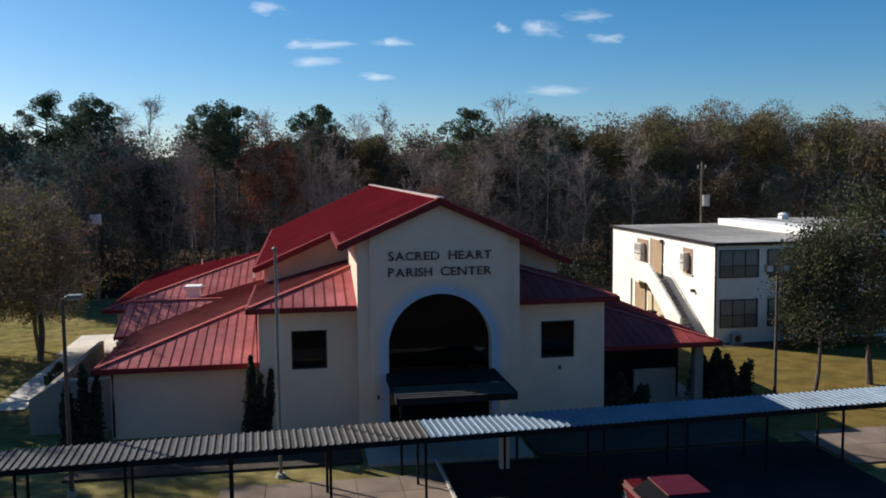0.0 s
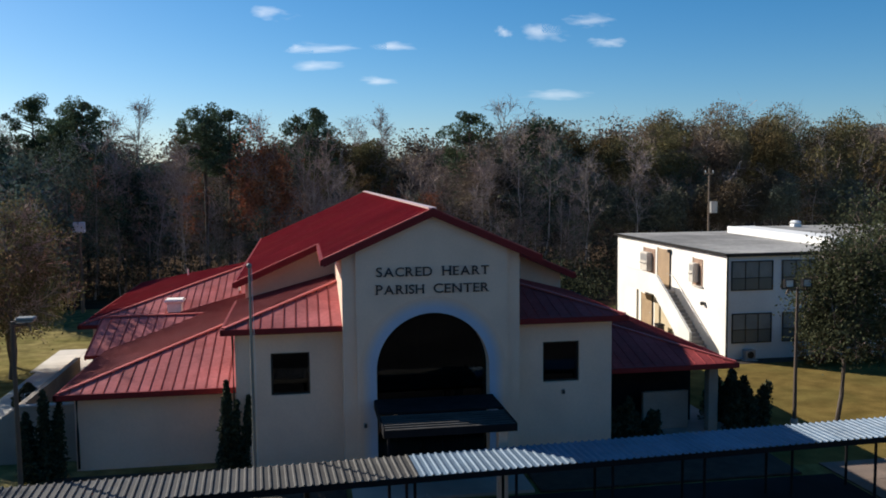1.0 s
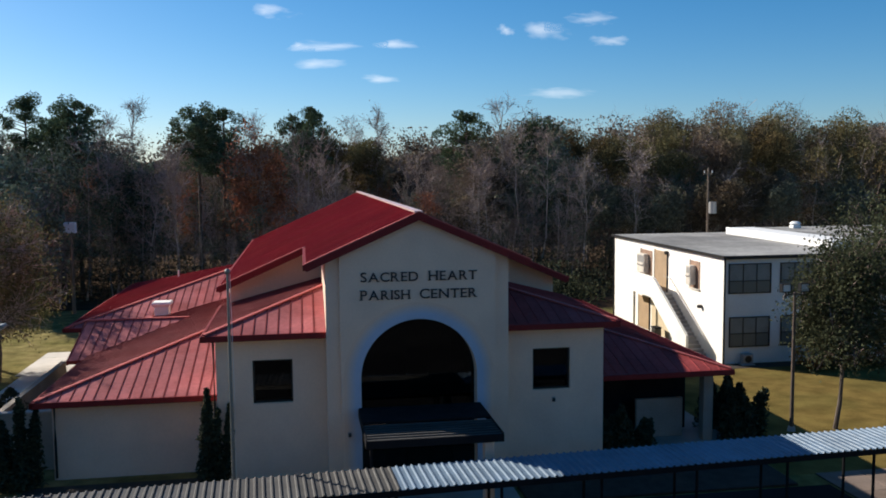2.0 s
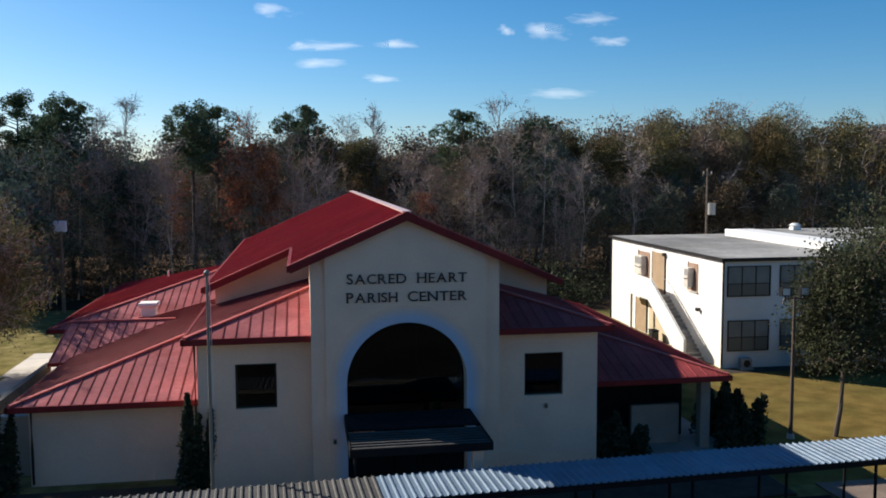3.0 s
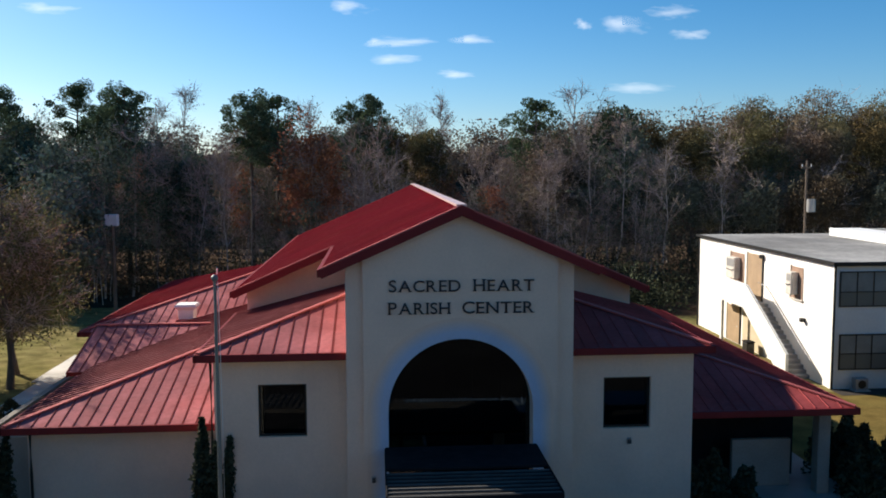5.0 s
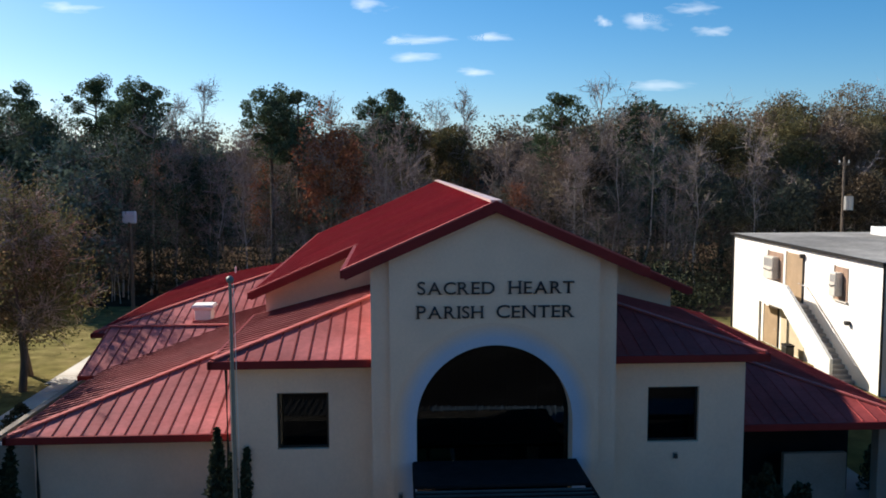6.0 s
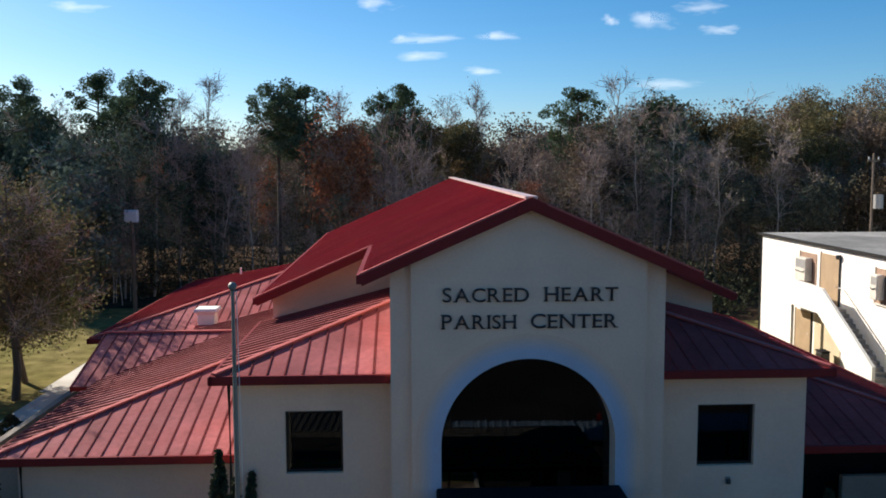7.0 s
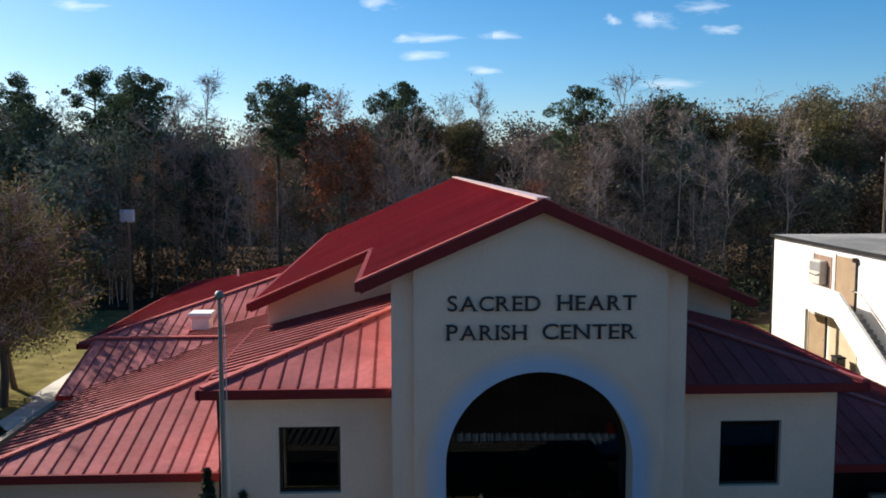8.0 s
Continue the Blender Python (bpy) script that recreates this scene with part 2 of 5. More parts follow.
def tube(points, radii, sides=8, bm=None):
    """A tapered round bar through the points."""
    bm = bm or bmesh.new()
    rings = []
    for i, p in enumerate(points):
        p = Vector(p)
        d = Vector(points[min(i + 1, len(points) - 1)]) - Vector(points[max(i - 1, 0)])
        q = d.to_track_quat("Z", "Y")
        rings.append([bm.verts.new(p + q @ Vector((radii[i] * math.cos(a), radii[i] * math.sin(a), 0))) for a in [2 * math.pi * k / sides for k in range(sides)]])
    for a, b in zip(rings, rings[1:]):
        for k in range(sides):
            bm.faces.new((a[k], a[(k + 1) % sides], b[(k + 1) % sides], b[k]))
    bm.faces.new(rings[0][::-1])
    bm.faces.new(rings[-1])
    return bm


def beam(a, b, w, h, bm=None):
    """A square bar from a to b, w wide and h high, upright."""
    a, b = Vector(a), Vector(b)
    d = (b - a).normalized()
    side = d.cross(Vector((0, 0, 1))).normalized() * (w / 2)
    up = side.cross(d).normalized() * (h / 2)
    bm = bm or bmesh.new()
    ends = [[bm.verts.new(p + s * side + u * up) for s, u in ((-1, -1), (1, -1), (1, 1), (-1, 1))] for p in (a, b)]
    for k in range(4):
        bm.faces.new((ends[0][k], ends[0][(k + 1) % 4], ends[1][(k + 1) % 4], ends[1][k]))
    bm.faces.new(ends[0][::-1]), bm.faces.new(ends[1])
    return bm


def slab(points, normal, thick, bm=None):
    """A flat polygon given thickness against its normal."""
    bm = bm or bmesh.new()
    down = Vector(normal).normalized() * -thick
    top = [bm.verts.new(Vector(p)) for p in points]
    low = [bm.verts.new(Vector(p) + down) for p in points]
    bm.faces.new(top), bm.faces.new(low[::-1])
    for k in range(len(top)):
        j = (k + 1) % len(top)
        bm.faces.new((top[k], low[k], low[j], top[j]))
    return bm


def clip(poly, axis, value, keep_above):
    out = []
    for a, b in zip(poly, poly[1:] + poly[:1]):
        ia = (a[axis] >= value) == keep_above
        ib = (b[axis] >= value) == keep_above
        if ia:
            out.append(a)
        if ia != ib:
            k = (value - a[axis]) / (b[axis] - a[axis])
            out.append((a[0] + k * (b[0] - a[0]), a[1] + k * (b[1] - a[1])))
    return out


def roof_slope(parent, points, run, spacing=0.40, seam=0.045, thick=0.16, mat=None, line=None):
    """A slope of standing-seam metal: a deck and single panels. points: convex polygon in one plane; run: the way in plan, along which panels lie side by side."""
    pts = [Vector(p) for p in points]
    n = (pts[1] - pts[0]).cross(pts[2] - pts[0]).normalized()
    n = -n if n.z < 0 else n
    u = Vector(run).normalized()
    v = n.cross(u).normalized()
    o = pts[0]
    flat = [((p - o).dot(u), (p - o).dot(v)) for p in pts]
    deck = part("roof_deck", slab([p - n * 0.012 for p in pts], n, thick), FASCIA, parent)
    lo, hi = min(f[0] for f in flat), max(f[0] for f in flat)
    count = max(1, round((hi - lo) / spacing))
    step = (hi - lo) / count
    for i in range(count):
        a, b = lo + i * step, lo + (i + 1) * step
        strip = clip(clip(flat, 0, a + 0.004, True), 0, b - 0.004, False)
        if len(strip) < 3:
            continue
        bm = slab([o + u * s[0] + v * s[1] + n * 0.012 for s in strip], n, 0.02)
        near = [s[1] for s in strip if abs(s[0] - (a + 0.004)) < 0.002]
        if len(near) >= 2 and max(near) - min(near) > 0.1:
            p0, p1 = o + u * a + v * min(near), o + u * a + v * max(near)
            ends = [[bm.verts.new(p + u * s + n * h) for s, h in ((-0.02, 0.0), (0.02, 0.0), (0.014, seam), (-0.014, seam))] for p in (p0, p1)]
            sides = [bm.faces.new((ends[0][k], ends[0][(k + 1) % 4], ends[1][(k + 1) % 4], ends[1][k])) for k in range(4)]
            for f in sides + [bm.faces.new(ends[0][::-1]), bm.faces.new(ends[1])]:
                f.material_index = 1
        panel = part("roof_panel", bm, mat or ROOF, parent)
        panel.data.materials.append(line or (SEAM if mat else ROOF))
    return deck


# ---- ground ----
def sheet(name, x0, x1, y0, y1, z, mat, label, category="ground", nx=1, ny=1):
    bm = bmesh.new()
    bmesh.ops.create_grid(bm, x_segments=nx, y_segments=ny, size=0.5, matrix=Matrix.LocRotScale(((x0 + x1) / 2, (y0 + y1) / 2, z), None, (x1 - x0, y1 - y0, 1)))
    return tagged(part(name, bm, mat), label, category, kind="structure")


sheet("ground", -900, 900, -700, 1400, 0.0, GRASS, "patchy winter grass, yellow-brown with green")
sheet("woodland_floor", -300, 400, 43.5, 500, 0.012, LITTER, "brown leaf litter under the wood", "woodland floor")
sheet("hall_back_strip", -16, 60, 36.0, 43.4, 0.012, LITTER, "dark leaf litter between the hall and the wood", "woodland floor")
sheet("wall_bed", 18.8, 43, 14.2, 15.3, 0.02, MULCH, "dark planting bed along the foot of the block", "bed")
sheet("side_lawn", 12.75, 70, -1.55, 14.9, 0.01, GRASS_GOLD, "golden winter lawn beside the block", "lawn")
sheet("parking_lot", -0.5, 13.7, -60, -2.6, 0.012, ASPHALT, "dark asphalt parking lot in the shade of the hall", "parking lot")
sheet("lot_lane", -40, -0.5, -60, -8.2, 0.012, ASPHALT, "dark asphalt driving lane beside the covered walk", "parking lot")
for x0, x1, y0, y1, top in ((-8.0, -0.6, -6.4, -3.6, PATH_BROWN), (13.8, 42, -5.4, -1.6, PATH_BROWN), (-18.95, -17.5, 8.0, 20.0, PATH_PALE), (-19.3, -15.9, 20.0, 26.2, PATH_PALE)):
    pavement = tagged(part("pavement", box(x0, x1, y0, y1, 0.0, 0.04), MULCH), "brown concrete footpath with joints" if top is PATH_BROWN else "pale grey concrete footpath with joints", "footpath", kind="structure")
    nx, ny = max(1, round((x1 - x0) / 1.6)), max(1, round((y1 - y0) / 1.6))
    sx, sy = (x1 - x0) / nx, (y1 - y0) / ny
    flag = from_bm(box(-sx / 2 + 0.008, sx / 2 - 0.008, -sy / 2 + 0.008, sy / 2 - 0.008, 0.0, 0.06, 0.008), "slab")
    flag.materials.append(top)
    for i, j in itertools.product(range(nx), range(ny)):
        part("slab", flag, top, pavement, at=pose(x0 + (i + 0.5) * sx, y0 + (j + 0.5) * sy, random.uniform(-0.004, 0.004)))
# Mulch beds, widened so their dark colour covers the shaded ground
for x0, x1, y0, y1 in ((-13.4, -3.2, -2.0, 0.86), (-13.4, -6.86, 0.86, 1.84), (3.2, 12.6, -2.5, 0.86)):
    tagged(part("planting_bed", box(x0, x1, y0, y1, 0.0, 0.09, 0.02), MULCH), "dark mulch bed along the wall, widened to stand for shade", "planting bed", kind="structure")
tagged(part("kerb", box(-0.62, -0.5, -8.2, -2.2, 0, 0.15, 0.02), CONCRETE), "worn concrete kerb at the lot", "kerb", kind="structure")

# ---- parish hall ----
RZ, RP, WP = 9.38, 0.438, 0.26          # ridge height, pitch of the hall, pitch of the wings
hall = thing("parish_center", "cream stucco parish hall with red standing-seam roofs", "building")


def zr(x):
    return RZ - RP * abs(x)


def ring(x0, x1, z0, z1, a0, a1, b0, b1, y0, y1):
    """A wall along x with one opening a0..a1, b0..b1."""
    bm = bmesh.new()
    out, hole = ((x0, z0), (x1, z0), (x1, z1), (x0, z1)), ((a0, b0), (a1, b0), (a1, b1), (a0, b1))
    vs = [[[bm.verts.new((x, y, z)) for x, z in loop] for loop in (out, hole)] for y in (y0, y1)]
    for k in range(4):
        j = (k + 1) % 4
        for side in vs:
            bm.faces.new((side[0][k], side[0][j], side[1][j], side[1][k]))
        for loop in (0, 1):
            bm.faces.new((vs[0][loop][k], vs[0][loop][j], vs[1][loop][j], vs[1][loop][k]))
    return bm


# tower: front panel with the arch, pilasters, sides
R, SPRING = 2.0, 3.78
arc = [(R * math.cos(a), SPRING + R * math.sin(a)) for a in [math.pi * k / 36 for k in range(37)]]
outline = [(2.67, 0.0), (2.67, zr(2.67) - 0.2), (0, RZ - 0.2), (-2.67, zr(2.67) - 0.2), (-2.67, 0.0), (-R, 0.0)] + arc[::-1] + [(R, 0.0)]
part("wall", slab([(x, 0, z) for x, z in outline], (0, -1, 0), 0.55), STUCCO, hall, "cream stucco gable front with an arched opening")
# Soft blue glow round the dark opening, painted as a thin band
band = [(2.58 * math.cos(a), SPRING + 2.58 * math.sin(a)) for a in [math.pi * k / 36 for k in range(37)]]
halo_edge = [(2.58, 0.0)] + band + [(-2.58, 0.0), (-R, 0.0)] + arc[::-1] + [(R, 0.0)]
part("arch_trim", slab([(x, -0.005, z) for x, z in halo_edge], (0, -1, 0), 0.008), HALO_BLUE, hall, "pale blue halo painted on the wall round the arch")
for s in (-1, 1):
    bm = slab([(s * 2.67, 0.14, 0), (s * 3.14, 0.14, 0), (s * 3.14, 0.14, zr(3.14) - 0.2), (s * 2.67, 0.14, zr(2.67) - 0.2)], (0, -1, 0), 0.4)
    part("pilaster", bm, STUCCO, hall)
    bm = box(s * 3.14, s * 2.9, 0.542, 7.4, 0, zr(3.14) - 0.2)
    part("wall", bm, STUCCO, hall)
# glazing in the arch
glz = part("arch_window", box(-2.05, 2.05, 0.66, 0.69, 3.0, 3.06), DARK_METAL, hall, "dark bronze frame of the arched glazing")
part("pane", slab([(x, 0.60, z) for x, z in [(R, 0.1)] + arc + [(-R, 0.1)]], (0, -1, 0), 0.012), GLASS, glz, "dark tinted glass").visible_shadow = False
for x in (-1.2, -0.4, 0.4, 1.2):
    top = SPRING + math.sqrt(R * R - x * x)
    part("mullion", box(x - 0.02, x + 0.02, 0.616, 0.70, 0.1, top), DARK_METAL, glz)
for z in (2.45,):
    part("transom", box(-1.95, 1.95, 0.705, 0.74, z - 0.03, z + 0.03), DARK_METAL, glz)
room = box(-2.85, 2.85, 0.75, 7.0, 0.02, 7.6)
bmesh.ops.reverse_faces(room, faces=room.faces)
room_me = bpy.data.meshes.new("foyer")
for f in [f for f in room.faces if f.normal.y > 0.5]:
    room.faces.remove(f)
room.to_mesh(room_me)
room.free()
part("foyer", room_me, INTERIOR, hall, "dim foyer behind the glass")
part("floor", box(-3.0, 3.0, -2.4, 7.0, 0, 0.1), CONCRETE, hall)

# wings beside the tower
for s in (-1, 1):
    xs = sorted((s * 3.14, s * 6.85))
    wx = (-5.64, -4.29) if s < 0 else (4.21, 5.60)
    part("wall", ring(xs[0], xs[1], 0, 5.28, wx[0], wx[1], 2.89, 4.40, 0.88, 1.15), STUCCO, hall)
    part("wall", box(s * 6.85, s * 6.6, 1.15, 7.4, 0, 5.28), STUCCO, hall)
    win = part("window", ring(wx[0], wx[1], 2.89, 4.40, wx[0] + 0.06, wx[1] - 0.06, 2.95, 4.34, 1.0, 1.06), DARK_METAL, hall, "dark square window with a bronze frame")
    part("pane", box(wx[0] + 0.05, wx[1] - 0.05, 1.045, 1.055, 2.94, 4.35), GLASS, win).visible_shadow = False
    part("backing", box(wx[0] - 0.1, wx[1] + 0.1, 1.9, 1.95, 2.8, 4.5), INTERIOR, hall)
    # roof of the wing: front slope, long side slope
    e = 5.38
    a, b, c = (s * 7.18, 0.38, e), (s * 3.14, 0.38, e), (s * 3.14, 4.42, e + WP * 4.04)
    # Right wing takes the copy darkened for shade, its seams unmarked
    tin, tint = (ROOF_FADED, SEAM) if s < 0 else (ROOF_SHADED, ROOF_SHADED)
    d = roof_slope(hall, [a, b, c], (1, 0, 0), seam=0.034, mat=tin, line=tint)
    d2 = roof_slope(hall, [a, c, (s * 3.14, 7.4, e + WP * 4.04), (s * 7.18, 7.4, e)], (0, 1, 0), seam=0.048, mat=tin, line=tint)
    part("hip_cap", beam(Vector(a) + Vector((0, 0, 0.05)), Vector(c) + Vector((0, 0, 0.05)), 0.16, 0.05), CAP, hall)
    x0, x1 = sorted((s * 7.25, s * 3.14))
    part("gutter", box(x0, x1, 0.27, 0.39, e - 0.2, e + 0.012, 0.02), FASCIA, hall, "dark red gutter")
    part("gutter", box(s * 7.18, s * 7.29, 0.27, 7.4, e - 0.2, e + 0.012, 0.02), FASCIA, hall, "dark red gutter")
    part("soffit", box(s * 6.85, s * 7.19, 0.39, 7.4, e - 0.2, e - 0.17), STUCCO, hall)
    part("soffit", box(min(s * 3.14, s * 6.85), max(s * 3.14, s * 6.85), 0.39, 0.9, e - 0.2, e - 0.17), STUCCO, hall)

# hall behind the tower
for s in (-1, 1):
    pts = [(s * 3.14, 0), (s * 6.85, 0), (s * 6.85, zr(6.85) - 0.2), (s * 3.14, zr(3.14) - 0.2)]
    part("wall", slab([(x, 7.4, z) for x, z in pts], (0, -1, 0), 0.3), STUCCO, hall)
    part("wall", box(s * 6.85, s * 6.55, 7.7, 31.9, 0, zr(6.85) - 0.2), STUCCO, hall)
    roof_slope(hall, [(0, -0.2, RZ), (s * 3.75, -0.2, zr(3.75)), (s * 3.75, 6.65, zr(3.75)), (0, 6.65, RZ)], (0, 1, 0), thick=0.2)
    roof_slope(hall, [(0, 6.65, RZ), (s * 7.2, 6.65, zr(7.2)), (s * 7.2, 32.2, zr(7.2)), (0, 32.2, RZ)], (0, 1, 0), thick=0.2)
    n = Vector((s * RP, 0, 1)).normalized()
    for x0, x1, y in ((0, 3.8, -0.24), (3.75, 7.25, 6.61)):
        p0, p1 = Vector((s * (x0 or -0.06), y, zr(x0) - 0.09 + (0 if x0 else 0.026))), Vector((s * x1, y, zr(x1) - 0.09))
        part("rake_fascia", beam(p0, p1, 0.07, 0.26), FASCIA, hall, "dark red rake board")
        p0, p1 = Vector((s * x0, y + 0.03, zr(x0) + 0.05)), Vector((s * x1, y + 0.03, zr(x1) + 0.05))
        part("rake_cap", beam(p0, p1, 0.14, 0.04), CAP, hall)
    part("gutter", beam((s * 3.81, -0.27, zr(3.75) - 0.09), (s * 3.81, 6.6, zr(3.75) - 0.09), 0.12, 0.2), FASCIA, hall, "dark red gutter")
    part("gutter", beam((s * 7.26, 6.57, zr(7.2) - 0.09), (s * 7.26, 32.25, zr(7.2) - 0.09), 0.12, 0.2), FASCIA, hall, "dark red gutter")
part("wall", slab([(x, 31.9, z) for x, z in [(-6.85, 0), (6.85, 0), (6.85, zr(6.85) - 0.2), (0, RZ - 0.2), (-6.85, zr(6.85) - 0.2)]], (0, 1, 0), 0.3), STUCCO, hall)
part("apex_plate", slab([(x, -0.285, zr(x) + d) for x, d in ((-0.34, 0.055), (0, 0.055), (0.34, 0.055), (0.34, -0.2), (0, -0.2), (-0.34, -0.2))], (0, -1, 0), 0.1), FASCIA, hall, "dark red plate at the gable apex")
part("ridge_cap", beam((0, -0.215, RZ + 0.05), (0, 32.25, RZ + 0.05), 0.28, 0.06), RIDGE, hall, "ridge cap coloured pale for its sun glint")

# low wing on the sunny side, with its cross gable and the wing behind
e = 2.98
a, b, c = (-13.1, 2.1, e), (-6.85, 2.1, e), (-6.85, 8.35, e + WP * 6.25)
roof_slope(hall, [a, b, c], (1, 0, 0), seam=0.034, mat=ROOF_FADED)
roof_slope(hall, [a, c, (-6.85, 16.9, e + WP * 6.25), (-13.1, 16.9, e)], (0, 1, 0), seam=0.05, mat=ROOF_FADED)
part("hip_cap", beam(Vector(a) + Vector((0, 0, 0.05)), Vector(c) + Vector((0, 0, 0.05)), 0.16, 0.05), CAP, hall)
part("gutter", box(-13.2, -6.85, 1.98, 2.11, e - 0.2, e + 0.012, 0.02), FASCIA, hall, "dark red gutter")
part("gutter", box(-13.22, -13.1, 1.98, 8.6, e - 0.2, e + 0.012, 0.02), FASCIA, hall, "dark red gutter")
part("wall", box(-12.7, -6.85, 2.75, 3.0, 0, e - 0.1), STUCCO, hall)
part("wall", box(-12.7, -12.45, 3.0, 17.2, 0, e - 0.1), STUCCO, hall)
g = 3.98
gy, gp = 13.2, 0.30
top, foot = -13.85, (g - e + 0.1) / gp
inner = -13.1 + (g - e) / WP
for d in (-1, 1):
    roof_slope(hall, [(top, gy, g), (inner, gy, g), (-13.1, gy + d * foot, e - 0.1), (top, gy + d * foot, e - 0.1)], (1, 0, 0), seam=0.034, mat=ROOF_FADED)
    part("rake_fascia", beam((top - 0.03, gy, g - 0.1), (top - 0.03, gy + d * foot, e - 0.2), 0.06, 0.2), FASCIA, hall, "dark red rake board")
part("ridge_cap", beam((top - 0.05, gy, g + 0.04), (inner, gy, g + 0.04), 0.2, 0.06), CAP, hall)
part("wall", slab([(-13.2, gy - foot + 0.3, 0), (-13.2, gy + foot - 0.3, 0), (-13.2, gy + foot - 0.3, e - 0.15), (-13.2, gy, g - 0.2), (-13.2, gy - foot + 0.3, e - 0.15)], (-1, 0, 0), 0.2), STUCCO, hall)
e = 3.05
a, b, c = (-15.8, 16.85, e), (-6.85, 16.85, e), (-6.85, 25.8, e + WP * 8.95)
roof_slope(hall, [a, b, c], (1, 0, 0), seam=0.034, mat=ROOF_FADED)
roof_slope(hall, [a, c, (-6.85, 26.05, e + WP * 8.95), (-15.8, 35.0, e)], (0, 1, 0), seam=0.045)
roof_slope(hall, [(-15.8, 35.0, e), (-6.85, 26.05, e + WP * 8.95), (-6.85, 35.0, e)], (1, 0, 0), seam=0.034, mat=ROOF_FADED)
part("hip_cap", beam(Vector(a) + Vector((0, 0, 0.05)), Vector(c) + Vector((0, 0, 0.05)), 0.18, 0.05), CAP, hall)
part("gutter", box(-15.9, -13.1, 16.73, 16.86, e - 0.2, e + 0.012, 0.02), FASCIA, hall, "dark red gutter")
part("gutter", box(-15.92, -15.8, 16.73, 35.0, e - 0.2, e + 0.012, 0.02), FASCIA, hall, "dark red gutter")
part("wall", box(-15.3, -12.7, 17.4, 17.65, 0, e - 0.1), STUCCO, hall)
part("wall", box(-15.3, -15.05, 17.65, 34.5, 0, e - 0.1), STUCCO, hall)
part("wall", box(-15.05, -6.85, 34.25, 34.5, 0, e - 0.1), STUCCO, hall)

# open porch on the other side
e = 3.12
a, b, c = (12.2, 1.6, e), (6.85, 1.6, e), (6.85, 6.95, e + WP * 5.35)
# Shade over the porch roof comes partly from this darker copy
roof_slope(hall, [a, b, c], (1, 0, 0), seam=0.034, mat=ROOF_SHADED, line=ROOF_SHADED)
roof_slope(hall, [a, c, (6.85, 20.0, e + WP * 5.35), (12.2, 20.0, e)], (0, 1, 0), seam=0.05, mat=ROOF_SHADED, line=ROOF_SHADED)
part("hip_cap", beam(Vector(a) + Vector((0, 0, 0.05)), Vector(c) + Vector((0, 0, 0.05)), 0.16, 0.05), CAP, hall)
part("gutter", box(6.85, 12.3, 1.48, 1.61, e - 0.2, e + 0.012, 0.02), FASCIA, hall, "dark red gutter")
part("gutter", box(12.2, 12.32, 1.48, 20.0, e - 0.2, e + 0.012, 0.02), FASCIA, hall, "dark red gutter")
part("porch_ceiling", box(6.85, 12.1, 1.7, 20.0, e - 0.2, e - 0.16), STUCCO, hall)
for y in (2.2, 8.0, 14.0, 19.6):
    part("column", box(11.55, 11.95, y + 0.3, y + 0.7, 0, e - 0.2, 0.02), WALL_GREY, hall, "grey square porch column")
part("wall", box(6.86, 11.8, 19.7, 20.0, 0, e - 0.2), STUCCO, hall)
part("floor", box(6.85, 12.7, 1.8, 20.0, 0, 0.1), CONCRETE, hall)
# Near-black panels added in place of the deep shade under the porch roof
part("porch_screen", box(6.86, 11.6, 4.3, 4.34, 0.1, e - 0.2), AWNING, hall, "added dark panel standing in for shade inside the porch")
part("porch_screen", box(11.56, 11.6, 4.34, 19.7, 0.1, e - 0.2), AWNING, hall, "added dark panel standing in for shade inside the porch")
part("low_wall", box(9.1, 11.05, 3.3, 3.5, 0.1, 1.65, 0.02), WALL_GREY, hall, "low grey porch wall")

# downspouts
for x, y, z in ((-6.92, 0.82, 5.2), (-12.6, 2.69, 2.8)):
    part("downspout", tube([(x, y, 0.1), (x, y, z * 0.5), (x, y, z - 0.15), (x, y - 0.35, z + 0.02)], [0.042] * 4, 8), DARK_METAL, hall, "dark downspout")

# entrance canopy: a flat dark roof whose outer half is closely slatted
ent = thing("entrance_canopy", "dark flat entrance canopy with a slatted outer half", "canopy", (0, 0, 0))
part("canopy_roof", box(-2.1, 2.1, -1.75, -0.02, 2.72, 2.80, 0.01), AWNING, ent)
part("canopy_lining", box(-2.1, 2.1, -3.55, -1.75, 2.62, 2.66), AWNING, ent)
for i in range(7):
    y = -1.9 - i * 0.255
    part("slat", box(-2.08, 2.08, y - 0.085, y, 2.69, 2.735, 0.008), SHEET_GREY, ent, "weathered grey slat" if i == 0 else "")
part("fascia_board", box(-2.12, 2.12, -3.6, -3.55, 2.5, 2.74), AWNING, ent)
for s in (-1, 1):
    part("side_board", box(s * 2.12, s * 2.08, -3.55, -0.02, 2.5, 2.76), AWNING, ent)
part("post", box(1.52, 1.84, -3.5, -3.18, 0, 2.62, 0.02), STUCCO, ent, "cream stucco post")
part("post", tube([(-1.95, -3.4, 0), (-1.95, -3.4, 2.62)], [0.05, 0.05], 8), AWNING, ent, "slim dark steel post")


